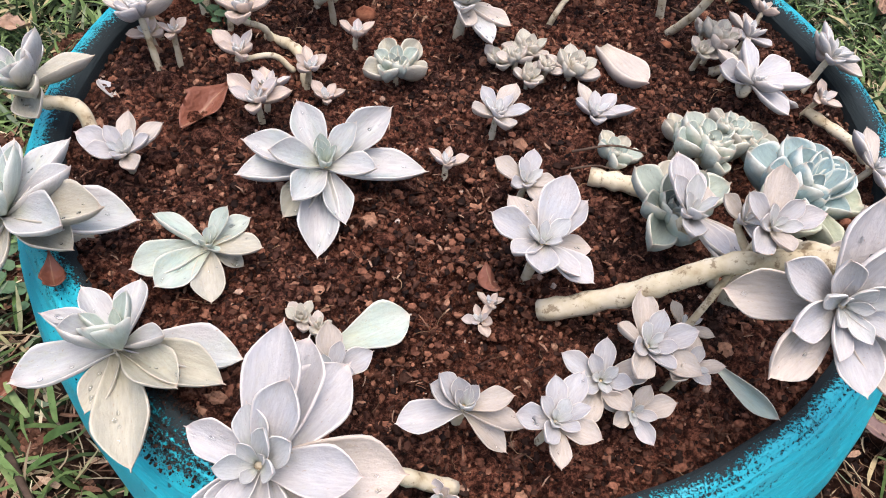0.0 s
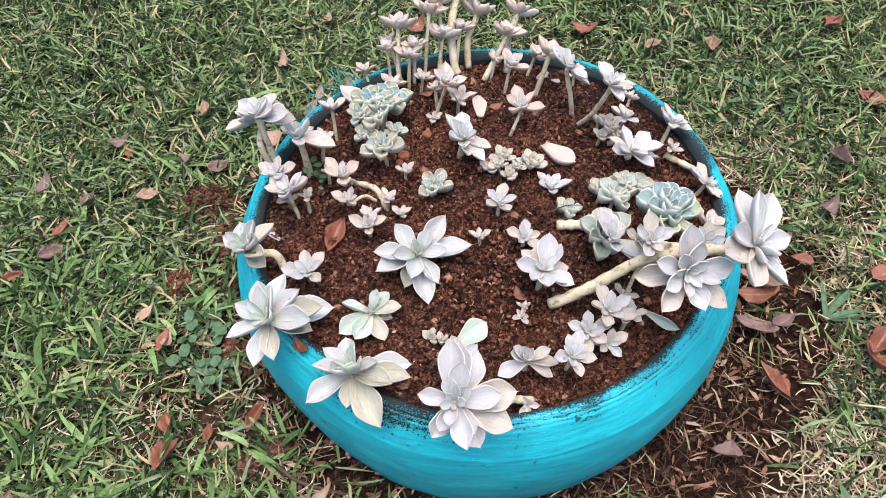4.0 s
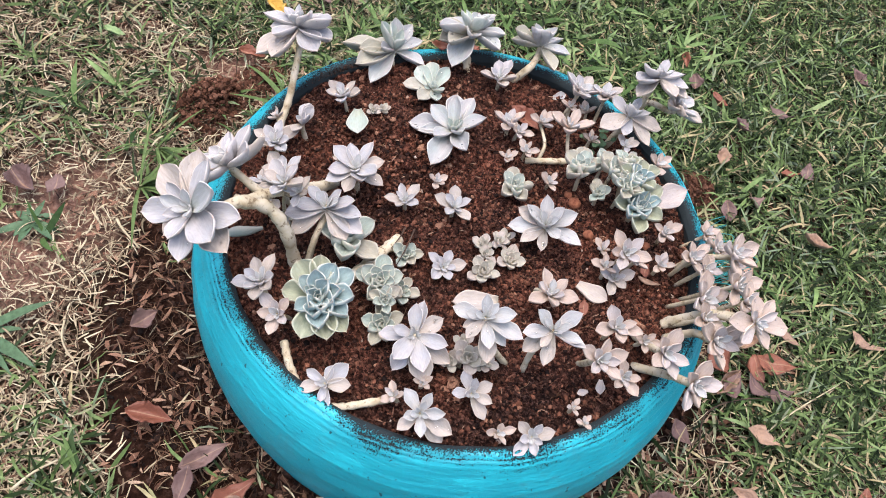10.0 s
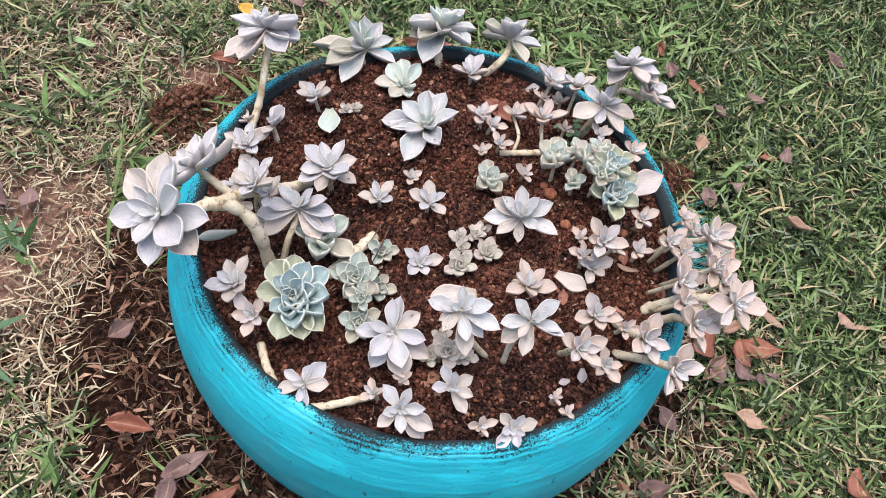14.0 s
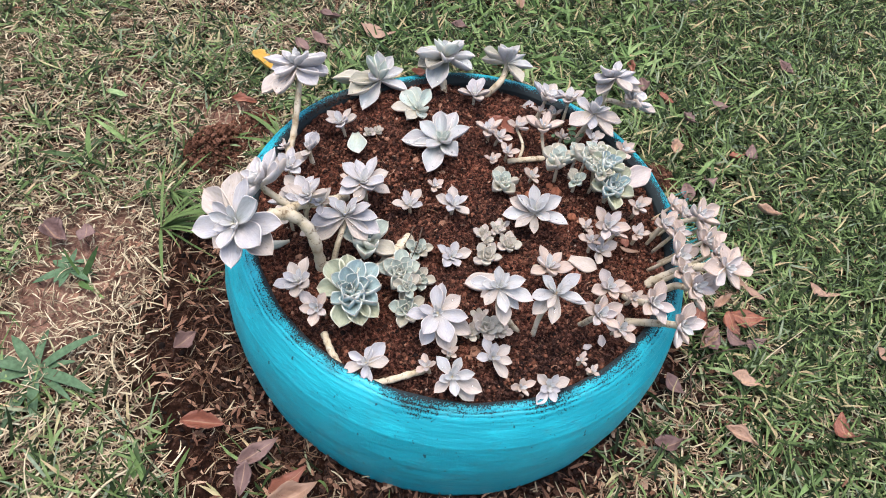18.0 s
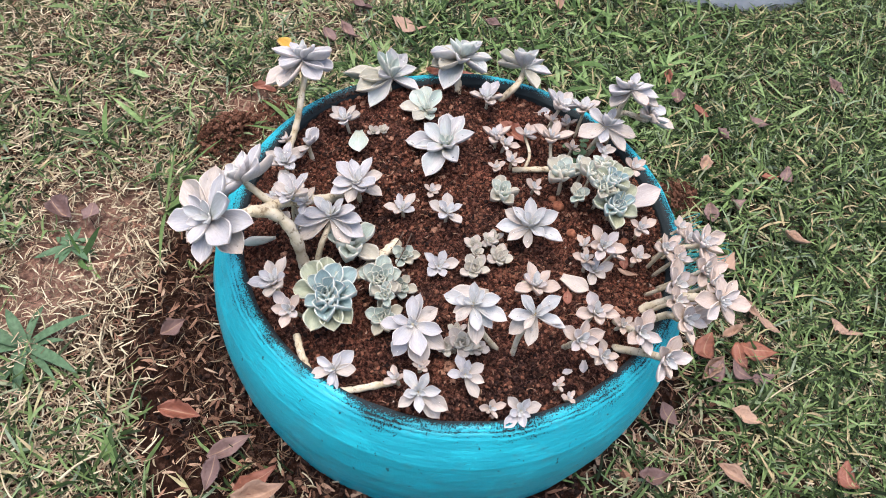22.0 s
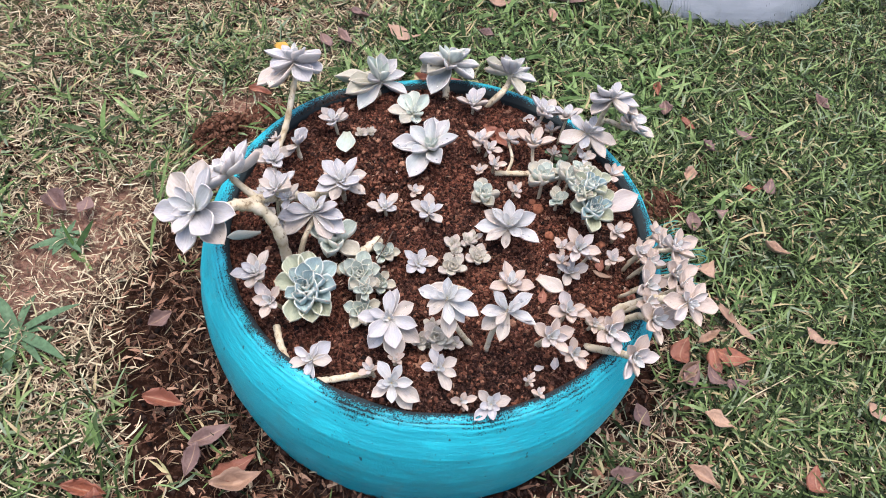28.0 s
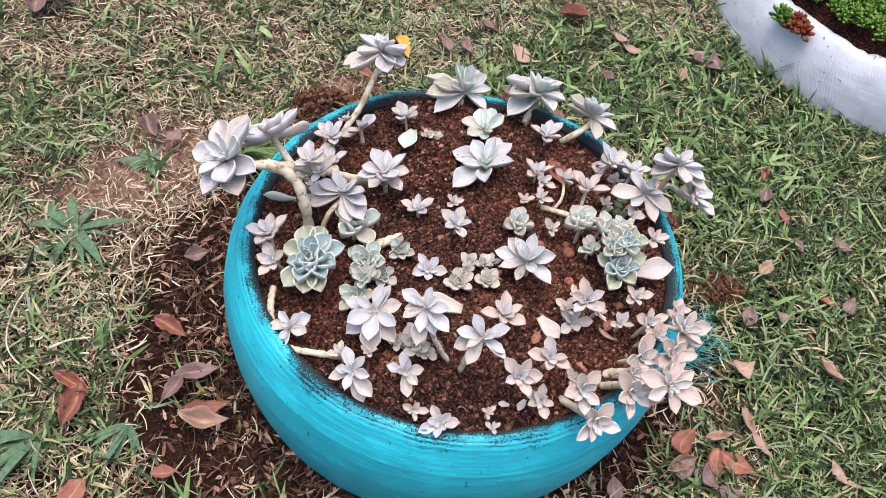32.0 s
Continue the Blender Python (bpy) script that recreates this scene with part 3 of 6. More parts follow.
tagged(blades("dry_grass", 230000, 4, (0.008, 0.036), (0.0009, 0.0030), (-6, 24), STRAW, litter, 4, 0.014, 0.9, 1, wander=0.7), "dry straw-coloured grass clippings lying in the lawn", "dry grass", kind="stuff")
tagged(blades("brown_thatch", 90000, 14, (0.006, 0.022), (0.0012, 0.0034), (-8, 22), FLAKE, lambda x, y: 0.75 * litter(x, y), 2, 0.010, 0.9, wander=0.8), "short brown scraps of dead grass and thatch", "dry grass", kind="stuff")


def outlying(x, y):
    return (1 - fade(x, y)) * max(0.0, 1.0 - math.hypot(x, y) / 4.6) ** 0.7


tagged(blades("outer_grass", 150000, 9, (0.02, 0.06), (0.004, 0.010), (5, 55), GRASS, outlying, 2, 0.012, 0.6, 3, (-4.6, 4.6, -4.6, 4.6)), "lawn grass further off, some blades coloured near black as shade in the gaps", "grass", kind="stuff")
tagged(blades("leaf_litter", 30000, 8, (0.006, 0.024), (0.0020, 0.0080), (-10, 30), FLAKE, debris, 2, 0.012, 0.9), "brown flakes of dead leaves round the planter", "leaf litter", kind="stuff")


# ---- the planter: a cut tyre turned inside out ----
def tyre_shell(profile, tilt, segments, mat, wobble, seed):
    """Turns a profile of (radius, height, paint cover) round the z axis; the ribbed one is soiled on one side."""
    stained = tilt > 0
    verts, cover, faces, n = [], [], [], len(profile)
    for s in range(segments):
        a = 2 * math.pi * s / segments
        for r, z, c in profile:
            rr = r * (1 + wobble * math.cos(2 * a - 0.81) - (0.034 * math.exp(-((math.degrees(a) - 221) / 21) ** 2) if stained else 0.0)) + 0.0012 * noise.noise((math.cos(a) * 9, math.sin(a) * 9, z * 40 + seed))
            c = c - 0.09 * math.exp(-((math.degrees(a) - 240) / 9) ** 2) if stained and 0.03 < c < 0.72 else c
            zz = z * (1 + tilt * math.sin(a)) + 0.0020 * noise.noise((math.cos(a) * 4 + seed, math.sin(a) * 4, 2.0)) * (z / 0.2)
            if not stained and z > 0.09:
                zz -= 0.016 * max(0.0, noise.noise((math.cos(a) * 5, math.sin(a) * 5, seed)) + 0.25 * noise.noise((math.cos(a) * 24, math.sin(a) * 24, seed))) * (z - 0.09) / 0.06
            verts.append((rr * math.cos(a), rr * math.sin(a), zz))
            cover.append(c)
    for s in range(segments):
        t = (s + 1) % segments
        for k in range(n - 1):
            faces.append((s * n + k, t * n + k, t * n + k + 1, s * n + k + 1))
    return mesh_of("tyre", verts, faces, mat, True, cover=cover)


def tyre_profile(lip_r, lip_z, belly, ribs):
    """From the inner wall over the lip, down the ribbed shoulder and the belly to the ground."""
    rows = [(lip_r - 0.004, 0.02, 0.0), (lip_r + 0.004, 0.06, 0.0), (lip_r - 0.004, 0.12, 0.0), (lip_r - 0.010, lip_z - 0.024, 0.05), (lip_r - 0.009, lip_z - 0.009, 0.20),
            (lip_r - 0.005, lip_z - 0.002, 0.34), (lip_r + 0.001, lip_z, 0.45), (lip_r + 0.006, lip_z - 0.002, 0.50)]
    steps = 44
    for i in range(1, steps + 1):
        f = i / steps
        a = f * math.radians(90)
        if f < 0.5:
            g = f / 0.5
            r = lip_r + 0.006 + (belly - lip_r - 0.006) * math.sin(g * math.pi / 2) ** 1.1
            z = lip_z - 0.002 - (lip_z * 0.46) * (1 - math.cos(g * math.pi / 2)) ** 0.8
        else:
            g = (f - 0.5) / 0.5
            r = belly - 0.022 * g ** 1.6
            z = (lip_z * 0.54 - 0.002) * (1 - g) - 0.012 * g
        rib = 0.0017 * math.cos(f * 150) if f < 0.30 and ribs else 0.0
        frayed = 0.0 if ribs else 0.62 * max(0.0, (f - 0.78) / 0.22) ** 1.5
        c = 0.47 - frayed + 0.33 * min(1.0, max(0.0, (f - 0.02) / 0.36)) + (0.05 if rib > 0 else -0.03 if rib < 0 else 0.0)
        rows.append((r + rib * 0.5, z + rib * 0.8, c))
    return rows


def slope_profile(lip_r, lip_z, foot):
    """A flatter tyre: a soft lip and one long bulging slope, its paint frayed at the foot."""
    rows = [(lip_r - 0.012, 0.02, 0.3), (lip_r - 0.010, 0.06, 0.3), (lip_r - 0.010, 0.11, 0.4), (lip_r - 0.010, lip_z - 0.020, 0.6), (lip_r - 0.008, lip_z - 0.006, 0.75), (lip_r - 0.003, lip_z, 0.8)]
    for i in range(1, 31):
        f = i / 30
        rows.append((lip_r + (foot - lip_r) * math.sin(f * math.pi / 2) ** 0.9, lip_z - (lip_z + 0.006) * (0.35 * f + 0.65 * f ** 1.8), 0.8 - 0.62 * max(0.0, (f - 0.80) / 0.20) ** 1.6))
    return rows


def tyre_thing(name, profile, splits, names, tilt, segments, mat, wobble, seed, at, label):
    """A tyre from the rings of one profile: inner wall, lip and outer wall."""
    root = new(name, None)
    root.matrix_basis = pose(*at, 0)
    root.empty_display_size = 0.05
    tagged(root, label, "planter")
    cuts = [0, *splits, len(profile) - 1]
    for say, lo, hi in zip(names, cuts, cuts[1:]):
        part(say, tyre_shell(profile[lo:hi + 1], tilt, segments, mat, wobble, seed), root, pose(*at, 0))


tyre_thing("tyre_planter", tyre_profile(LIP_R, LIP_Z, 0.336, True), (4, 21), ("inner_wall", "ribbed_lip", "outer_wall"), 0.041, 260, TURQUOISE, 0.017, 1.0, (-0.0044, -0.0084), "old turquoise-painted tyre planter with chipped worn lip")


def build_soil():
    rings, spokes = 230, 520
    verts, faces = [], []
    for i in range(rings + 1):
        for k in range(spokes):
            a = 2 * math.pi * k / spokes
            r = (LIP_R - 0.003) * (1 + 0.017 * math.cos(2 * a - 0.81)) * (i / rings) ** 0.75
            x, y = r * math.cos(a) - 0.0044, r * math.sin(a) - 0.0084
            z = soil_z(x, y) + 0.0055 * fbm(x * 22, y * 22, 4.0) + 0.0050 * fbm(x * 85, y * 85, 8.0) + 0.0026 * noise.noise((x * 300, y * 300, 1.0)) - 0.010 * math.exp(-((x + 0.02) ** 2 + (y + 0.15) ** 2) / 0.004)
            if i == rings:
                z -= 0.012
            verts.append((x, y, z))
    for i in range(rings):
        for k in range(spokes):
            n = (k + 1) % spokes
            faces.append((i * spokes + k, (i + 1) * spokes + k, (i + 1) * spokes + n, i * spokes + n))
    ob = new("potting_soil", mesh_of("potting_soil", verts, faces, SOIL))
    tagged(ob, "moist dark red-brown potting soil filling the tyre", "soil")


build_soil()

ICO = bmesh.new()
bmesh.ops.create_icosphere(ICO, subdivisions=1, radius=1.0)
ICO.verts.ensure_lookup_table()
ICO_V = np.array([v.co[:] for v in ICO.verts])
ICO_F = np.array([[v.index for v in f.verts] for f in ICO.faces])
ICO.free()
ROUND = bmesh.new()
bmesh.ops.create_icosphere(ROUND, subdivisions=2, radius=1.0)
ROUND_V = np.array([v.co[:] for v in ROUND.verts])
ROUND_F = [[v.index for v in f.verts] for f in ROUND.faces]
ROUND.free()


def crumbs(name, places, sizes, seed, mat):
    """Uneven lumps joined into one mesh."""
    rng = np.random.default_rng(seed)
    n = len(places)
    lump = ICO_V[None] * (1 + rng.uniform(-0.35, 0.35, (n, len(ICO_V), 1))) * sizes[:, None, None] * rng.uniform(0.6, 1.15, (n, 1, 3))
    verts = (lump + places[:, None]).reshape(-1, 3)
    faces = (np.arange(n)[:, None, None] * len(ICO_V) + ICO_F[None]).reshape(-1, 3)
    return new(name, mesh_of(name, verts.tolist(), faces.tolist(), mat, False))


def soil_places(n, seed, reach=0.297):
    rng = np.random.default_rng(seed)
    r, a = reach * np.sqrt(rng.uniform(0, 1, n)), rng.uniform(0, 2 * np.pi, n)
    x, y = r * np.cos(a), r * np.sin(a)
    return np.stack([x, y, [soil_z(p, q) + 0.0045 * fbm(p * 22, q * 22, 4.0) for p, q in zip(x, y)]], -1), rng


spots, rng = soil_places(46000, 21)
tagged(crumbs("soil_crumbs", spots, 0.0005 + 0.0028 * rng.uniform(0, 1, 46000) ** 7, 22, CRUMB), "crumbs of dark and reddish soil", "soil crumbs", kind="stuff")

spots, rng = soil_places(15000, 25)
stay = np.array([fbm(p * 14, q * 14, 6.0) + 0.3 * fbm(p * 50, q * 50, 2.0) for p, q, _ in spots]) > rng.uniform(-0.8, 0.5, 15000)
spots = spots[stay]
tagged(crumbs("soil_lumps", spots + [0, 0, 0.0008], 0.0011 + 0.0026 * rng.uniform(0, 1, len(spots)) ** 3.0, 26, LUMP), "loose lumps of moist dark and reddish soil", "soil crumbs", kind="stuff")

spill = np.random.default_rng(23)
n = 3500
a = np.radians(spill.normal(-121, 9, n))
r = 0.288 + 0.034 * spill.uniform(0, 1, n) ** 1.4
tagged(crumbs("spilled_soil", np.stack([r * np.cos(a) - 0.004, r * np.sin(a) - 0.008, 0.2025 - 24.0 * np.maximum(0, r - 0.294) ** 2 + spill.uniform(-0.001, 0.001, n)], -1), 0.00025 + 0.0012 * spill.uniform(0, 1, n) ** 6, 24, DUST), "dark soil spilled over the planter's lip", "soil crumbs", kind="stuff")


def soil_top(x, y):
    return soil_z(x, y) + 0.0050 * fbm(x * 22, y * 22, 4.0) + 0.0015


tagged(blades("bark_shreds", 2200, 27, (0.003, 0.009), (0.0008, 0.0024), (-15, 25), SHRED, lambda x, y: 1.0 if math.hypot(x, y) < 0.29 else 0.0, 2, 0.003, 0.8, 1, (-0.3, 0.3, -0.3, 0.3), soil_top), "brown bark shreds and flakes on the soil", "bark shreds", kind="stuff")

spots, rng = soil_places(70, 31, 0.285)
for spot in spots:
    size = 0.0028 + 0.0055 * rng.uniform() ** 2.5
    lump = ROUND_V * (1 + 0.30 * np.array([[noise.cell((v[0] * 1.3 + spot[0] * 99, v[1] * 1.3 + 7, v[2] * 1.3 + spot[1] * 99)) + noise.noise((v[0] * 2 + spot[1] * 77, v[1] * 2, v[2] * 2))] for v in ROUND_V])) * size * rng.uniform(0.5, 1.2, 3)
    stone = new("stone", mesh_of("stone", (lump + spot + [0, 0, -0.15 * size]).tolist(), ROUND_F, STONE, False))
    tagged(stone, "small reddish lump of earth on the soil", "stone", "stones on the soil")


def clod(x, y, size, seed):
    """A dark uneven lump of earth half sunk in the soil."""
    v = np.array([np.array(p) * size * (1 + 0.28 * noise.noise((p[0] * 1.6 + seed, p[1] * 1.6, p[2] * 1.6)) + 0.16 * noise.noise((p[0] * 5, p[1] * 5 + seed, p[2] * 5))) for p in ROUND_V]) * np.array([1.2, 0.9, 0.6])
    ob = new("earth_clod", mesh_of("earth_clod", (v + np.array([x, y, soil_z(x, y) + 0.002])).tolist(), ROUND_F, SOIL))
    tagged(ob, "dark moist clod of earth half sunk in the soil", "earth clod", "clods on the soil")


for x, y, size in ((-0.102, 0.097, 0.0085), (-0.078, 0.063, 0.0065), (-0.096, 0.200, 0.0060), (-0.066, 0.132, 0.0070), (-0.110, 0.085, 0.0055), (0.143, 0.100, 0.0050), (0.158, -0.016, 0.0050)):
    v = [(p[0] * size * (1 + 0.35 * noise.noise((p[0] * 1.5 + x * 80, p[1] * 1.5, p[2] * 1.5))) + x, p[1] * size * (1 + 0.3 * noise.noise((p[0] * 1.5, p[1] * 1.5 + y * 80, p[2] * 1.5))) + y, p[2] * size * 0.75 + soil_z(x, y) + 0.004) for p in ROUND_V]
    tagged(new("stone", mesh_of("stone", v, ROUND_F, RUST)), "rust-red lump of clay lying on the soil", "stone", "stones on the soil")
clod_rng = random.Random(35)
clod(-0.196, -0.048, 0.010, 3.0)
for k in range(46):
    a, r = clod_rng.uniform(0, 6.28), 0.27 * math.sqrt(clod_rng.random())
    clod(r * math.cos(a), r * math.sin(a), clod_rng.uniform(0.0035, 0.0085), clod_rng.uniform(0, 50))


def fibres(name, count, seed, place, lengths, radius, mat, flat=0.4):
    rng = random.Random(seed)
    verts, faces = [], []
    for i in range(count):
        x, y, z = place(rng)
        a, ln = rng.uniform(0, 6.28), rng.uniform(*lengths)
        pts = [Vector((x, y, z + 0.002))]
        for k in range(5):
            a += rng.uniform(-0.7, 0.7)
            pts.append(pts[-1] + Vector((math.cos(a), math.sin(a), rng.uniform(-flat, flat))) * ln / 5)
        r = radius * rng.uniform(0.6, 1.5)
        v, f = tube_data(pts, lambda s: r * (1 - 0.5 * s), 4, 0.0)
        faces += [tuple(j + len(verts) for j in q) for q in f]
        verts += v
    return new(name, mesh_of(name, verts, faces, mat))


def on_soil(rng):
    r, a = 0.29 * math.sqrt(rng.random()), rng.uniform(0, 6.28)
    x, y = r * math.cos(a), r * math.sin(a)
    return x, y, soil_z(x, y) + 0.001


def on_ring(rng):
    r, a = rng.uniform(0.325, 0.43), math.radians(rng.gauss(-35, 65))
    return r * math.cos(a), r * math.sin(a), 0.006


ring_rng = np.random.default_rng(47)
n = 16000
a, r = ring_rng.uniform(0, 2 * np.pi, n), 0.318 + 0.14 * ring_rng.uniform(0, 1, n) ** 1.6
px, py = r * np.cos(a), r * np.sin(a)
tagged(crumbs("dug_crumbs", np.stack([px, py, [ground_z(p, q) + 0.002 for p, q in zip(px, py)]], -1), 0.0007 + 0.0050 * ring_rng.uniform(0, 1, n) ** 5, 48, DUST), "dark crumbs of dug earth round the planter", "soil crumbs", kind="stuff")
tagged(fibres("ground_roots", 900, 43, on_ring, (0.012, 0.055), 0.0005, FIBRE), "dry roots and stalks on the dug earth round the planter", "roots", kind="stuff")
tagged(fibres("root_fibres", 300, 41, on_soil, (0.008, 0.030), 0.00030, FIBRE), "fine dry rootlets and bark shreds on the soil", "roots", kind="stuff")


# ---- succulents ----
def leaf_mesh(name, mat, widest, foot, thick, cup, rise, point, sway=0.0, twist=0.0, seed=0.0, rim=0.945):
    """A fleshy leaf one unit long on +x: shallow above, keeled below, with a thin rim and a small sharp point; sway and twist bend it."""
    rows = 15
    inner = 2 * rim - 1.03
    across = [(-1.0, 0), (-rim, 1), (-inner, 1), (-0.42, 1), (0.0, 1), (0.42, 1), (inner, 1), (rim, 1), (1.0, 0), (0.92, -1), (0.5, -1), (0.0, -1), (-0.5, -1), (-0.92, -1)]
    sides = len(across)
    verts, faces, edge, along = [], [], [], []
    for i in range(rows):
        s = 1.0 if i == rows - 1 else 0.965 * (i / (rows - 2)) ** 0.86
        if s < widest:
            w = foot + (1 - foot) * math.sin(s / widest * math.pi / 2) ** 1.35
        else:
            f = min(1.0, (s - widest) / (0.965 - widest))
            w = (1 - f ** point) * (1 - 0.06 * math.sin(math.pi * f) ** 2) * 0.955 + 0.045 * (1 - f * 0.2)
        if i == rows - 1:
            w = 0.008
        w = w * 0.5 * (1 + 0.035 * noise.noise((s * 4.0 + seed, seed, 1.0)))
        t = thick * (0.7 + 0.5 * math.sin(math.pi * min(1.0, s * 1.05))) * min(1.0, 0.25 + w * 2.0) * (1 if i < rows - 1 else 0.25)
        lift = rise * s ** 2.2 + (0.03 * max(0.0, s - 0.85) / 0.15)
        turn = twist * s
        for c, q in across:
            hollow = cup * (abs(c) ** 1.5) * w
            if q > 0:
                z = hollow + t * (0.20 if abs(c) >= rim else 0.11 if abs(c) > 0.6 else 0.07 if c else 0.0)
            elif q == 0:
                z = hollow + t * 0.02
            else:
                z = hollow * 0.9 - t * (0.22 if abs(c) > 0.8 else 0.62 if c else 0.90)
            skew = 1 + 0.05 * noise.noise((s * 3.0, seed + 7.0, 2.0 if c > 0 else 5.0))
            y = w * c * skew
            verts.append((s, y * math.cos(turn) - z * math.sin(turn) * 0.4 + sway * s * s, z + lift + y * math.sin(turn)))
            edge.append(1.0 if q == 0 or i >= rows - 2 else 0.75 if abs(c) >= rim and q > 0 or abs(c) > 0.91 else 0.0)
            along.append(s)
    for i in range(rows - 1):
        for k in range(sides):
            n = (k + 1) % sides
            faces.append((i * sides + k, (i + 1) * sides + k, (i + 1) * sides + n, i * sides + n))
    faces.append(tuple(range(sides)))
    faces.append(tuple(reversed(range((rows - 1) * sides, rows * sides))))
    return mesh_of(name, verts, faces, mat, True, edge=edge, along=along)


#        widest, foot, thickness, cup, rise, point, width, outer lift, inner lift, inner length
SHAPE = {
    "ghost": (0.66, 0.36, 0.12, 0.22, 0.06, 1.85, 0.51, 6, 64, 0.22),
    "star": (0.62, 0.30, 0.10, 0.32, 0.06, 1.85, 0.48, 4, 64, 0.22),
    "mint": (0.66, 0.34, 0.10, 0.26, 0.06, 2.1, 0.52, 6, 72, 0.22),
    "white": (0.64, 0.34, 0.11, 0.24, 0.06, 1.8, 0.48, 4, 64, 0.22),
    "pink": (0.64, 0.38, 0.15, 0.20, 0.06, 1.8, 0.51, 8, 72, 0.26),
    "cream": (0.64, 0.46, 0.24, 0.14, 0.12, 2.3, 0.62, 16, 80, 0.42),
    "green": (0.68, 0.42, 0.24, 0.42, 0.16, 2.3, 0.60, 14, 78, 0.32),
    "blue": (0.70, 0.38, 0.22, 0.52, 0.16, 2.2, 0.58, 10, 78, 0.26),
}
AGED = {"ghost": "aged", "star": "aged_green", "mint": "aged_green", "white": "aged", "pink": "peach", "cream": "aged", "green": "aged_green", "blue": "olive"}
CORE = {"ghost": "core", "star": "core_green", "mint": "core_green", "white": "core", "pink": "core", "cream": "cream", "green": "green", "blue": "blue"}
SAY = {
    "ghost": "lilac-grey succulent rosette with thick powdery pointed leaves",
    "star": "silvery pale green succulent with long spreading pointed leaves",
    "mint": "mint green succulent rosette with upright young leaves",
    "white": "whitish succulent rosette with powdery spreading leaves",
    "pink": "cream and pink succulent rosette with short fleshy leaves",
    "cream": "tight cream-coloured offset rosette close to the soil",
    "green": "compact pale green succulent rosette with rounded leaves",
    "blue": "blue-green echeveria rosette of many overlapping rounded leaves",
}
DROP_V = [(v[0], v[1], max(0.0, v[2]) * 0.6) for v in ROUND_V]
DROP = mesh_of("water_drop", DROP_V, ROUND_F, WATER)
LEAVES = {}
for key, form in SHAPE.items():
    for which, mat in (("", LEAF[key]), ("_aged", LEAF[AGED[key]]), ("_core", LEAF[CORE[key]])):
        LEAVES[key + which] = [leaf_mesh("leaf_" + key, mat, *form[:6], sway, twist, 3.1 * k, 0.90 if key in ("blue", "green", "cream") else 0.945) for k, (sway, twist) in enumerate(((0.0, 0.0), (0.05, 0.12), (-0.06, -0.10), (0.03, -0.22)))]
pick = random.Random(77)


def rosette_frame(heart, facing):
    """The frame of a rosette: z along its axis, x as near to the world's x as it goes."""
    z = Vector(facing).normalized()
    x = (Vector((1, 0, 0)) - z * z.x).normalized()
    return Matrix.Translation(heart) @ Matrix((x, z.cross(x), z)).transposed().to_4x4()


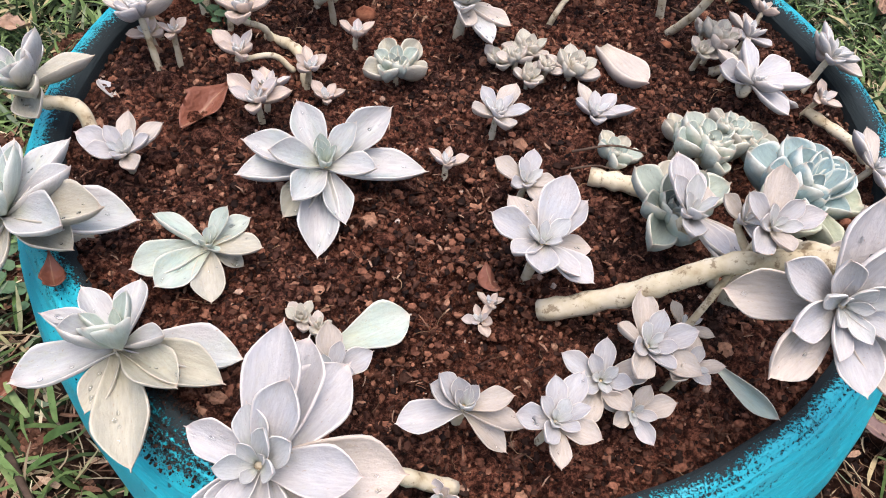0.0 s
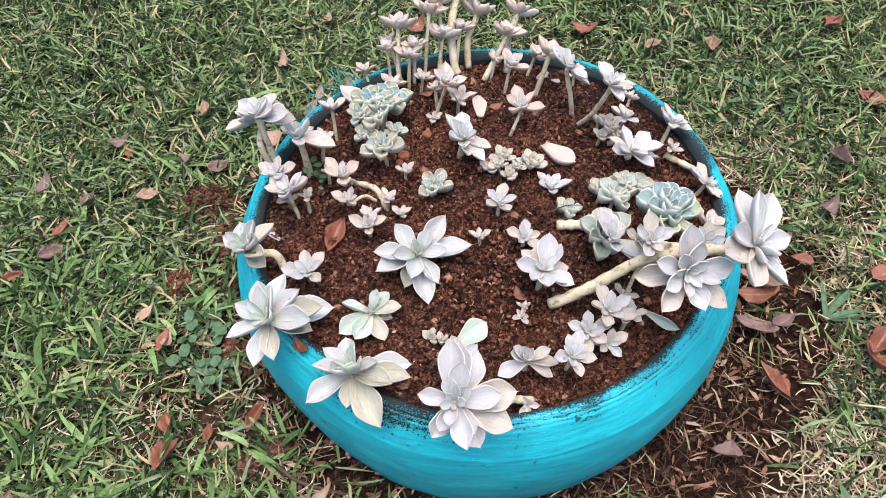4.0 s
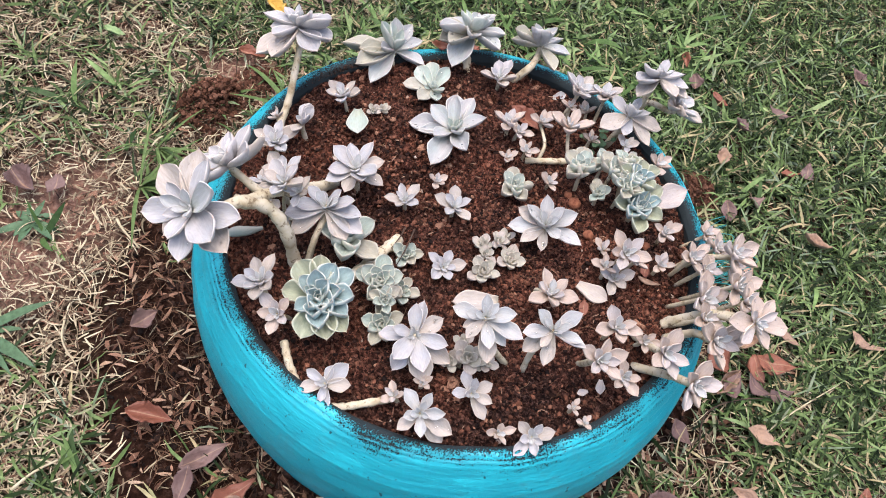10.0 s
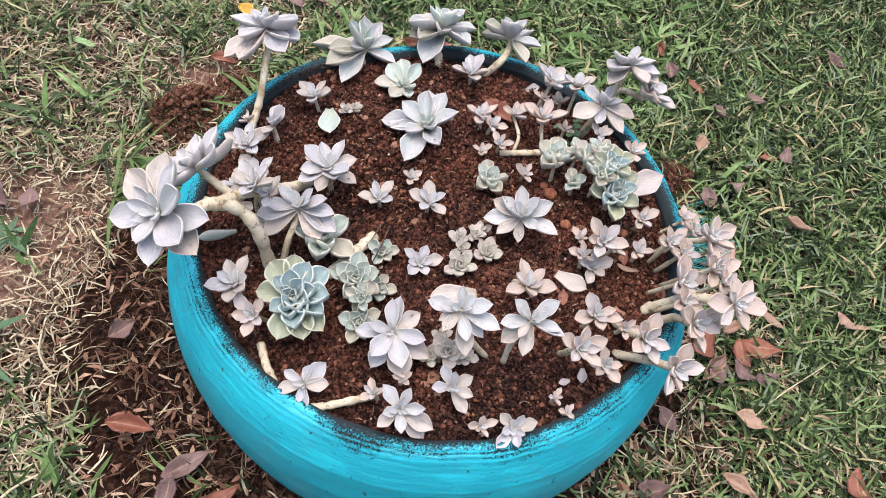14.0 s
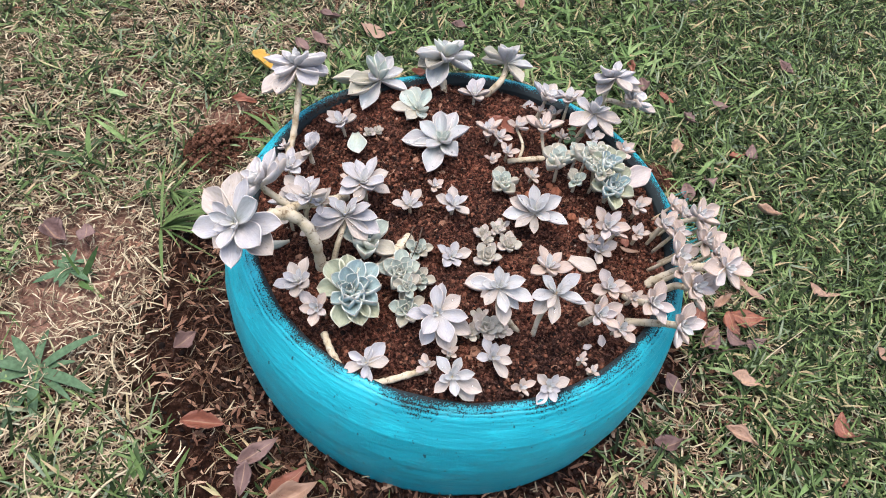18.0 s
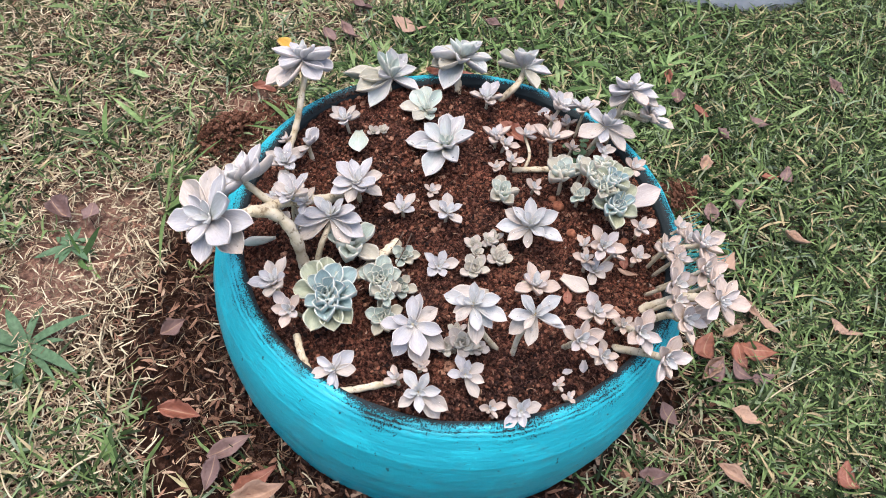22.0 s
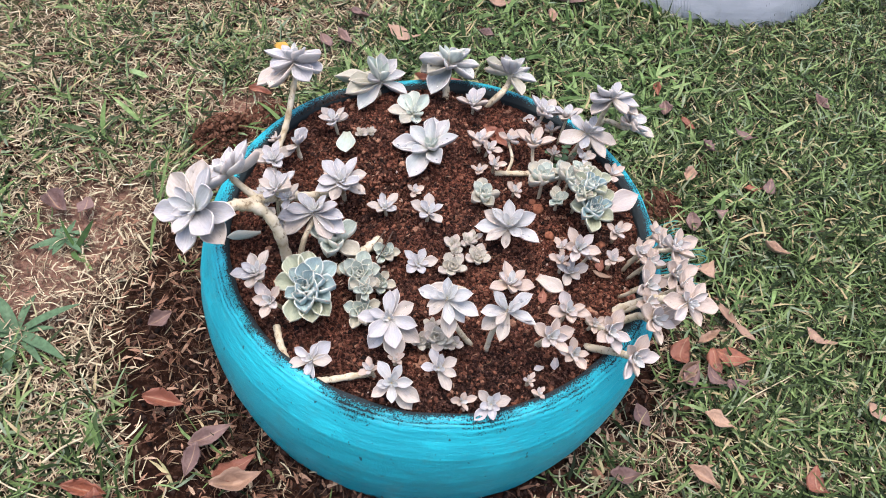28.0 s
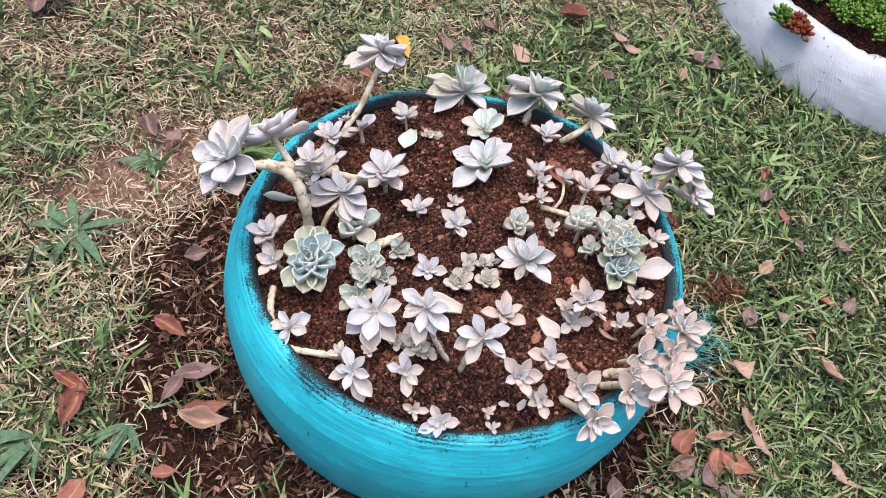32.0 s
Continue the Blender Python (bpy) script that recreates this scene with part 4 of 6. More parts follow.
def succulent(kind, count, heart, reach, facing, thick, stem, wet=0, droop=0.0, label="", leaves=()):
    """A rosette of count leaves at heart, facing along its axis, with a stem down through the points given.

    leaves: the outer leaves in full, as (turn round the axis, lift, length over reach), where they can be told apart."""
    form = SHAPE[kind]
    base = stem[-1]
    root = new("succulent", None)
    root.matrix_basis = pose(*base)
    root.empty_display_size = 0.02
    tagged(root, label or SAY[kind], "succulent", "succulents in the planter")
    axis = Vector(facing).normalized()
    heart = Vector(heart)
    here = rosette_frame(heart, facing)
    line = [heart + axis * reach * 0.06, heart - axis * reach * 0.22] + [Vector(p) for p in stem]
    if (line[-1] - line[1]).length < 0.006:
        line.pop(1)
    line = spline(line, 7)
    v, f = tube_data(line, lambda s: thick * (0.80 + 0.25 * s + 0.14 * abs(math.sin(s * 34)) ** 3), 10, 0.20, heart.x * 50)
    part("stem", mesh_of("stem", v, f, STEM), root)
    start = pick.uniform(0, 360)
    laid = [(turn, lift, size, k / max(count, len(leaves) + 5)) for k, (turn, lift, size) in enumerate(leaves)]
    last = (max(laid[-1][1], 38) + 8, min(0.56, laid[-1][2] * 0.9)) if laid else (form[7], 1.0)
    first = len(laid)
    count = max(count, first + 6) if laid else count + (1 if kind in ("blue", "green", "cream") or reach < 0.034 else 2)
    for i in range(first, count):
        u = i / (count - 1)
        g = (i - first) / max(1, count - 1 - first)
        size = last[1] + (form[9] - last[1]) * g ** (1.35 if not laid else 1.0)
        lift = last[0] + (form[8] - last[0]) * g ** (1.1 if kind != "blue" else 0.95)
        if not laid:
            size *= pick.uniform(0.84, 1.08)
            lift += pick.gauss(0, 7 if kind != "blue" else 2.5) - (droop if i < 5 else droop * 0.2)
        if reach < 0.034 and kind in ("ghost", "pink", "star"):
            lift += 13 * (1 - u)
        laid.append((start + i * 137.5 + pick.gauss(0, 9 if kind != "blue" else 4), lift, size, u))
    for i, (turn, lift, size, u) in enumerate(laid):
        length = reach * (1.08 if leaves else 1.28 if kind == "green" or reach < 0.034 else 1.16) * size
        width = form[6] * pick.uniform(0.86, 1.10) * (1.0 if u < 0.75 else 0.86)
        old = i < 2 and pick.random() < 0.75 or i < 5 and pick.random() < (0.65 if kind == "pink" else 0.36) or kind == "blue" and i < 6
        which = "_aged" if old else "_core" if u > 0.62 else ""
        m = here @ pose(0, 0, 0, 0, 0, turn) @ pose(reach * 0.035, 0, reach * 0.10 * u, pick.gauss(0, 7), -lift, 0)
        m = m @ Matrix.Diagonal((length, length * width, length * (1.0 if u < 0.6 else 0.85), 1))
        leaf = part("leaf", pick.choice(LEAVES[kind + which]), root, m)
        if i < wet:
            for k in range(pick.choice((1, 2, 3, 4, 5))):
                s, c = pick.uniform(0.30, 0.85), pick.uniform(-0.6, 0.6)
                half = 0.5 * (1 - max(0.0, (s - form[0]) / (1 - form[0])) ** form[5])
                top = m @ Vector((s, half * c, form[2] * 0.08 + form[3] * abs(c) ** 1.5 * half + form[4] * s ** 2.2))
                turned = m.to_3x3().normalized().to_4x4()
                large = pick.uniform(0.0006, 0.0016)
                part("water_drop", DROP, leaf, Matrix.Translation(top) @ turned @ Matrix.Diagonal((large * pick.uniform(1.0, 1.7), large, large * 1.1, 1)), "clear rain drop", m)
    return root


leaning = succulent("ghost", 18, (0.245, -0.210, 0.328), 0.0521, (0.48, -0.20, 0.85), 0.0064, [(0.200, -0.191, 0.308), (0.145, -0.176, 0.284), (0.109, -0.174, 0.255), (0.080, -0.171, 0.228), (0.044, -0.168, 0.204)], 4, leaves=[(68, -3, 1.12), (-24, -2, 0.65), (17, 0, 0.95), (-162, 3, 1.08), (-118, 3, 1.05), (-66, 5, 0.91), (99, 4, 1.12), (172, 18, 0.96), (67, 19, 1.12), (-118, 24, 0.62), (9, 24, 0.71), (-44, 33, 0.46), (118, 38, 1.1)])
succulent("ghost", 17, (0.170, -0.222, 0.316), 0.0510, (0.05, -0.72, 0.69), 0.0043, [(0.166, -0.186, 0.293)], 4)
succulent("ghost", 11, (0.150, -0.169, 0.305), 0.0259, (0.15, -0.25, 0.96), 0.0022, [(0.134, -0.180, 0.250), (0.127, -0.183, 0.215)])
succulent("ghost", 13, (0.050, -0.253, 0.224), 0.0266, (0.15, -0.10, 0.98), 0.0023, [(0.045, -0.249, 0.184)], 3)
succulent("ghost", 14, (0.000, -0.247, 0.218), 0.0355, (0.10, -0.05, 0.99), 0.0030, [(-0.003, -0.241, 0.185)], 4, leaves=[(-33, -18, 0.87), (-159, -8, 0.99), (-12, 0, 0.91), (175, 39, 0.74), (8, 27, 0.77), (155, 46, 0.74), (124, 59, 0.56)])
succulent("ghost", 18, (-0.090, -0.316, 0.278), 0.0531, (-0.10, -0.38, 0.92), 0.0045, [(-0.062, -0.298, 0.255), (-0.030, -0.288, 0.215), (0.000, -0.282, 0.190)], 6, 18, leaves=[(3, -14, 1.12), (-30, -19, 1.12), (-68, -21, 0.9), (-134, -14, 0.72), (159, 1, 0.65), (78, -11, 1.06), (57, -19, 1.04), (0, 8, 0.84), (-66, -1, 0.63), (-127, 4, 0.55), (86, 11, 1.12), (-84, 13, 0.87), (69, 29, 0.8), (-109, 35, 0.52), (98, 33, 0.54), (31, 45, 0.53)])
succulent("ghost", 12, (-0.075, -0.234, 0.216), 0.0254, (0.10, -0.30, 0.95), 0.0022, [(-0.078, -0.226, 0.186)])
succulent("star", 11, (-0.196, -0.229, 0.212), 0.0659, (-0.10, 0.10, 0.98), 0.0056, [(-0.174, -0.213, 0.183)], 9, 30, leaves=[(-71, -16, 1.02), (-106, -19, 0.55), (-151, -1, 0.83), (-17, -3, 0.97), (-34, 6, 0.78), (3, -17, 0.95), (94, -1, 0.66), (136, 23, 0.58), (177, 29, 0.63), (-11, 28, 0.55), (-133, 54, 0.61), (-53, 55, 0.74)])
succulent("star", 18, (-0.286, -0.154, 0.226), 0.0634, (-0.30, -0.12, 0.95), 0.0054, [(-0.241, -0.132, 0.185)], 8, 26, leaves=[(-4, 0, 1.03), (-25, -9, 0.84), (-83, -3, 0.73), (-113, -6, 0.79), (21, 13, 0.79), (-163, 11, 0.72), (7, -27, 1.12), (68, -5, 0.87), (-23, 11, 1.01), (96, 9, 0.72), (142, 33, 0.6), (80, 42, 0.63), (49, 42, 0.67)])
succulent("star", 16, (-0.309, -0.057, 0.241), 0.0576, (-0.25, -0.10, 0.95), 0.0049, [(-0.278, -0.055, 0.225), (-0.266, -0.071, 0.198)], 5, 18, leaves=[(49, -18, 0.79), (-53, 5, 0.72), (103, -3, 0.68), (140, 15, 0.55), (-43, 25, 0.85), (-17, 45, 0.74), (27, 46, 0.74)])
succulent("ghost", 12, (-0.240, -0.083, 0.214), 0.0285, (0.00, -0.10, 0.99), 0.0024, [(-0.240, -0.081, 0.189)])
succulent("mint", 13, (-0.168, -0.149, 0.208), 0.0421, (0.05, -0.05, 1.00), 0.0036, [(-0.169, -0.148, 0.189)], 8, leaves=[(-20, -12, 0.55), (-73, -3, 0.91), (-146, 3, 1.05), (-119, 4, 0.95), (-3, 13, 0.82), (39, 14, 0.69), (170, 26, 0.83), (64, 35, 0.61), (-42, 31, 0.33)])
succulent("cream", 10, (-0.102, -0.188, 0.197), 0.0117, (0.00, 0.00, 1.00), 0.0022, [(-0.102, -0.188, 0.189)])
succulent("star", 14, (-0.104, -0.084, 0.222), 0.0566, (0.10, -0.15, 0.98), 0.0048, [(-0.106, -0.081, 0.197)], 9, 8, leaves=[(-85, -11, 1.04), (-118, -10, 0.72), (178, 11, 0.91), (-158, 5, 0.95), (3, 2, 1.1), (-66, -3, 0.74), (46, 19, 0.97), (127, 21, 0.76), (-108, 18, 0.74), (-159, 35, 0.75), (-15, 27, 0.66), (54, 41, 0.59), (117, 57, 0.38)])
succulent("ghost", 15, (0.039, -0.144, 0.240), 0.0371, (0.12, -0.08, 0.98), 0.0032, [(0.035, -0.140, 0.195)], 4, leaves=[(8, -9, 0.81), (86, -7, 0.98), (-36, -3, 0.96), (130, 8, 0.89), (-50, 11, 0.82), (172, 22, 0.98), (-137, 23, 0.81), (-98, 26, 0.95), (45, 27, 0.93), (78, 33, 1.11)])
succulent("ghost", 11, (0.031, -0.078, 0.221), 0.0220, (0.20, -0.10, 0.97), 0.0022, [(0.028, -0.076, 0.200)])
succulent("pink", 9, (-0.024, -0.063, 0.215), 0.0142, (0.00, 0.20, 0.98), 0.0022, [(-0.024, -0.065, 0.200)])
succulent("ghost", 11, (0.008, -0.022, 0.227), 0.0253, (0.10, 0.10, 0.99), 0.0022, [(0.006, -0.024, 0.202)])
succulent("green", 15, (-0.069, 0.023, 0.218), 0.0244, (0.00, 0.00, 1.00), 0.0022, [(-0.069, 0.023, 0.203)])
succulent("pink", 8, (-0.104, 0.057, 0.222), 0.0160, (0.10, 0.20, 0.97), 0.0022, [(-0.105, 0.054, 0.202)])
succulent("pink", 10, (-0.161, -0.031, 0.225), 0.0236, (-0.10, -0.10, 0.99), 0.0022, [(-0.159, -0.029, 0.197)])
succulent("pink", 9, (-0.157, -0.014, 0.223), 0.0175, (0.10, 0.20, 0.97), 0.0022, [(-0.159, -0.018, 0.198)])
succulent("pink", 9, (-0.181, 0.007, 0.234), 0.0191, (0.00, 0.10, 0.99), 0.0022, [(-0.161, 0.024, 0.222), (-0.147, 0.026, 0.207)])
runner = succulent("pink", 8, (-0.187, 0.043, 0.243), 0.0296, (0.00, 0.00, 1.00), 0.0025, [(-0.174, 0.051, 0.225), (-0.171, 0.059, 0.207)])
succulent("pink", 9, (-0.235, 0.026, 0.232), 0.0126, (0.00, 0.00, 1.00), 0.0022, [(-0.235, 0.026, 0.194)])
succulent("ghost", 14, (-0.257, 0.027, 0.243), 0.0299, (-0.20, 0.20, 0.96), 0.0025, [(-0.248, 0.018, 0.192)])
succulent("pink", 9, (-0.117, -0.008, 0.213), 0.0142, (0.10, 0.00, 0.99), 0.0022, [(-0.118, -0.008, 0.200)])
succulent("pink", 9, (-0.131, 0.009, 0.225), 0.0156, (0.20, 0.10, 0.97), 0.0022, [(-0.135, 0.007, 0.200)])
succulent("ghost", 15, (-0.237, 0.103, 0.262), 0.0444, (-0.10, 0.10, 0.98), 0.0045, [(-0.231, 0.090, 0.195)], 4, leaves=[(76, -25, 0.95), (113, -11, 1.01), (-27, -9, 1.12), (12, -17, 0.69), (-86, 19, 0.72), (124, 22, 0.55), (-102, 37, 0.34), (-4, 52, 0.74)])
succulent("ghost", 14, (-0.285, 0.112, 0.300), 0.0422, (-0.25, 0.10, 0.96), 0.0040, [(-0.278, 0.107, 0.250), (-0.272, 0.106, 0.198)], leaves=[(-14, -22, 1.12), (97, -11, 1.02), (-26, 0, 1.12), (108, 2, 0.9), (45, -1, 0.92), (-34, 21, 0.93), (124, 19, 0.75), (-3, 37, 0.71)])
succulent("ghost", 14, (-0.290, 0.150, 0.265), 0.0399, (-0.30, 0.45, 0.84), 0.0040, [(-0.290, 0.111, 0.250), (-0.279, 0.106, 0.198)])
succulent("green", 15, (-0.129, 0.085, 0.240), 0.0284, (-0.10, -0.10, 0.99), 0.0024, [(-0.126, 0.088, 0.201)])
succulent("green", 15, (-0.134, 0.121, 0.258), 0.0238, (-0.10, 0.10, 0.99), 0.0022, [(-0.129, 0.116, 0.201)])
succulent("blue", 17, (-0.139, 0.151, 0.258), 0.0289, (0.00, 0.10, 0.99), 0.0025, [(-0.139, 0.146, 0.200)])
succulent("blue", 20, (-0.117, 0.168, 0.240), 0.0378, (0.25, 0.10, 0.96), 0.0032, [(-0.126, 0.165, 0.200)], 3)
succulent("green", 12, (-0.111, 0.118, 0.236), 0.0166, (0.20, 0.00, 0.98), 0.0022, [(-0.117, 0.118, 0.202)])
succulent("pink", 9, (-0.192, 0.164, 0.250), 0.0196, (0.00, 0.30, 0.95), 0.0022, [(-0.192, 0.149, 0.197)])
succulent("ghost", 9, (-0.207, 0.117, 0.241), 0.0161, (0.20, 0.10, 0.97), 0.0022, [(-0.215, 0.113, 0.196)])
succulent("white", 15, (-0.022, 0.084, 0.240), 0.0468, (0.15, -0.05, 0.98), 0.0040, [(-0.027, 0.087, 0.204)], 7, leaves=[(-59, -1, 0.88), (19, -19, 0.59), (-26, 1, 0.76), (-92, 14, 0.77), (86, 1, 0.95), (64, 17, 0.55), (-101, 28, 0.67), (129, 26, 0.82), (-149, 39, 0.74), (145, 49, 0.67)])
succulent("pink", 12, (-0.031, 0.181, 0.255), 0.0269, (0.35, 0.10, 0.93), 0.0023, [(-0.049, 0.176, 0.202)])
succulent("pink", 9, (-0.053, 0.156, 0.217), 0.0133, (0.10, 0.00, 0.99), 0.0022, [(-0.054, 0.156, 0.203)])
succulent("pink", 10, (-0.105, 0.212, 0.238), 0.0197, (0.20, 0.10, 0.97), 0.0022, [(-0.112, 0.209, 0.199)])
succulent("ghost", 10, (-0.014, 0.184, 0.224), 0.0225, (0.10, 0.10, 0.99), 0.0022, [(-0.016, 0.182, 0.202)])
succulent("pink", 10, (-0.141, 0.258, 0.231), 0.0170, (0.00, 0.20, 0.98), 0.0022, [(-0.134, 0.240, 0.197)])
succulent("cream", 11, (0.031, 0.032, 0.218), 0.0141, (0.10, 0.00, 0.99), 0.0022, [(0.030, 0.032, 0.204)])
succulent("cream", 11, (0.008, 0.047, 0.218), 0.0143, (0.00, 0.00, 1.00), 0.0022, [(0.008, 0.047, 0.204)])
succulent("cream", 12, (0.030, 0.068, 0.214), 0.0175, (0.10, 0.10, 0.99), 0.0022, [(0.030, 0.068, 0.204)])
succulent("cream", 14, (0.064, 0.048, 0.216), 0.0198, (0.20, 0.10, 0.97), 0.0022, [(0.063, 0.047, 0.203)])
succulent("ghost", 12, (0.081, 0.006, 0.211), 0.0238, (0.15, 0.10, 0.98), 0.0022, [(0.081, 0.006, 0.202)])
succulent("green", 13, (0.093, -0.038, 0.212), 0.0185, (0.20, 0.10, 0.97), 0.0022, [(0.092, -0.039, 0.200)])
succulent("ghost", 15, (0.123, -0.131, 0.264), 0.0415, (0.14, -0.06, 0.98), 0.0035, [(0.147, -0.128, 0.240), (0.158, -0.130, 0.200)], 5, leaves=[(-24, -17, 1.08), (62, -19, 0.96), (83, -11, 1.12), (-47, -1, 1.03), (101, 5, 0.96), (-59, 9, 0.78), (-102, 26, 0.68), (116, 25, 0.83), (-138, 39, 0.41), (148, 43, 0.63)])
succulent("green", 15, (0.125, -0.099, 0.226), 0.0365, (0.00, -0.10, 0.99), 0.0031, [(0.125, -0.097, 0.196)])
big_blue = succulent("blue", 25, (0.209, -0.080, 0.231), 0.0426, (0.30, 0.00, 0.95), 0.0036, [(0.198, -0.080, 0.192)], leaves=[(72, 1, 1.05), (45, 4, 1.05), (10, 3, 1.05), (-71, 5, 0.9), (-117, 7, 1.05), (-151, 6, 1.05), (159, 5, 1.05), (-179, 20, 0.95), (118, 20, 0.95), (83, 18, 0.95), (34, 23, 0.95), (-24, 23, 0.7), (-101, 24, 0.73), (-146, 37, 0.8), (130, 40, 0.8), (68, 36, 0.8), (26, 38, 0.8), (-89, 47, 0.57), (165, 53, 0.73), (86, 49, 0.8), (47, 50, 0.8), (8, 55, 0.8)])
succulent("ghost", 14, (0.233, -0.139, 0.245), 0.0277, (0.10, -0.25, 0.96), 0.0024, [(0.227, -0.125, 0.187)])
succulent("pink", 12, (0.250, -0.105, 0.236), 0.0219, (0.50, 0.00, 0.87), 0.0022, [(0.225, -0.105, 0.189)])
succulent("green", 20, (0.152, -0.040, 0.228), 0.0278, (0.20, 0.10, 0.97), 0.0024, [(0.147, -0.043, 0.198)])
succulent("green", 15, (0.141, -0.018, 0.216), 0.0198, (0.20, 0.20, 0.96), 0.0022, [(0.139, -0.020, 0.199)])
succulent("green", 16, (0.187, -0.013, 0.211), 0.0244, (0.30, 0.10, 0.95), 0.0022, [(0.184, -0.014, 0.196)])
succulent("ghost", 12, (0.192, 0.028, 0.238), 0.0427, (0.40, 0.05, 0.91), 0.0036, [(0.191, 0.061, 0.225), (0.178, 0.081, 0.203)], 4, leaves=[(43, -7, 1.08), (82, -9, 1.02), (-2, -2, 0.94), (150, 1, 0.75), (-166, 5, 0.81), (-59, 9, 0.83), (103, 14, 0.84), (43, 16, 0.94), (-151, 17, 0.74), (-6, 31, 0.9), (-75, 34, 0.62), (-134, 40, 0.25)])
succulent("white", 14, (0.172, 0.088, 0.303), 0.0394, (0.10, 0.00, 0.99), 0.0033, [(0.159, 0.105, 0.240), (0.147, 0.124, 0.203)], 8, 10, leaves=[(36, -34, 1.04), (-38, -11, 0.55), (-79, 0, 0.8), (71, -23, 0.79), (-11, -4, 0.68), (39, -16, 0.72), (89, 0, 1.0), (119, 28, 0.79), (-154, 45, 0.6), (-61, 26, 0.55)])
succulent("cream", 13, (0.178, 0.088, 0.228), 0.0194, (0.30, 0.10, 0.95), 0.0022, [(0.171, 0.086, 0.199)])
succulent("cream", 11, (0.189, 0.071, 0.220), 0.0146, (0.30, 0.10, 0.95), 0.0022, [(0.184, 0.069, 0.198)])
succulent("white", 13, (0.133, 0.152, 0.285), 0.0386, (0.15, 0.00, 0.99), 0.0033, [(0.138, 0.143, 0.240), (0.143, 0.143, 0.203)], 8, 10, leaves=[(-31, -28, 0.89), (16, -31, 0.88), (-53, 2, 0.77), (88, 0, 0.9), (-8, -3, 0.55), (-100, 39, 0.74), (144, 33, 0.87), (94, 2, 0.76)])
succulent("pink", 11, (0.065, 0.130, 0.243), 0.0287, (0.00, 0.00, 1.00), 0.0024, [(0.053, 0.113, 0.225), (0.046, 0.112, 0.203)])
succulent("pink", 11, (0.065, 0.210, 0.250), 0.0253, (0.20, 0.15, 0.97), 0.0022, [(0.056, 0.203, 0.201)])
succulent("pink", 12, (0.121, 0.209, 0.262), 0.0266, (0.35, 0.25, 0.90), 0.0036, [(0.099, 0.193, 0.200)])
succulent("pink", 11, (0.108, 0.241, 0.236), 0.0213, (0.40, 0.20, 0.89), 0.0022, [(0.094, 0.234, 0.199)])
succulent("pink", 12, (0.070, 0.266, 0.260), 0.0270, (0.40, 0.35, 0.85), 0.0040, [(0.050, 0.251, 0.230), (0.031, 0.235, 0.207)])
succulent("pink", 12, (0.033, 0.306, 0.272), 0.0308, (0.35, 0.50, 0.79), 0.0046, [(0.016, 0.288, 0.245), (0.013, 0.267, 0.207)], 3)
succulent("pink", 11, (0.093, 0.304, 0.266), 0.0279, (0.45, 0.50, 0.74), 0.0046, [(0.076, 0.283, 0.235), (0.068, 0.248, 0.205)])
succulent("pink", 13, (0.009, 0.332, 0.302), 0.0357, (0.35, 0.55, 0.76), 0.0058, [(-0.007, 0.297, 0.262), (-0.008, 0.267, 0.218), (-0.005, 0.259, 0.205)], 4, leaves=[(-137, -3, 0.73), (-177, 3, 0.83), (-49, 3, 1.1), (125, 3, 1.1), (75, 4, 0.84), (-9, 8, 0.83), (164, 20, 0.65), (-89, 22, 0.55), (45, 33, 0.36)])
succulent("pink", 12, (-0.023, 0.280, 0.258), 0.0289, (0.20, 0.40, 0.89), 0.0026, [(-0.035, 0.255, 0.199)])
succulent("pink", 11, (-0.038, 0.304, 0.286), 0.0259, (0.20, 0.50, 0.84), 0.0026, [(-0.054, 0.264, 0.198)])
succulent("pink", 11, (-0.075, 0.252, 0.252), 0.0237, (0.10, 0.20, 0.97), 0.0026, [(-0.080, 0.242, 0.199)])
succulent("pink", 11, (-0.086, 0.289, 0.278), 0.0290, (0.00, 0.40, 0.92), 0.0034, [(-0.092, 0.258, 0.240), (-0.092, 0.245, 0.207)])
succulent("pink", 10, (-0.065, 0.270, 0.256), 0.0193, (0.10, 0.30, 0.95), 0.0026, [(-0.071, 0.253, 0.198)])
succulent("ghost", 12, (0.281, -0.024, 0.216), 0.0293, (0.40, -0.10, 0.91), 0.0025, [(0.271, -0.022, 0.189)], leaves=[(26, -7, 0.87), (-52, 0, 0.87), (15, 3, 0.59), (-100, 15, 0.76), (111, 12, 0.96), (151, 14, 1.07), (-179, 19, 0.66), (-63, 35, 0.37)])
succulent("white", 12, (0.263, 0.076, 0.232), 0.0319, (0.35, 0.15, 0.92), 0.0027, [(0.250, 0.070, 0.193)], 4, leaves=[(74, -21, 1.12), (90, -3, 1.12), (-22, 1, 0.81), (-114, 12, 0.88), (34, 13, 0.71), (-174, 29, 0.77), (121, 30, 0.85), (-44, 31, 0.62)])
by_rim = succulent("pink", 9, (0.255, 0.043, 0.219), 0.0142, (0.30, -0.20, 0.93), 0.0022, [(0.248, 0.047, 0.193)])
succulent("ghost", 11, (0.208, 0.109, 0.220), 0.0258, (0.35, 0.20, 0.92), 0.0022, [(0.201, 0.105, 0.197)], leaves=[(-126, 6, 0.91), (61, -2, 1.1), (-56, 15, 0.83), (152, 14, 0.89), (96, 18, 0.89), (-157, 39, 0.74)])
succulent("pink", 9, (0.225, 0.060, 0.216), 0.0108, (0.20, 0.10, 0.97), 0.0022, [(0.222, 0.058, 0.195)])
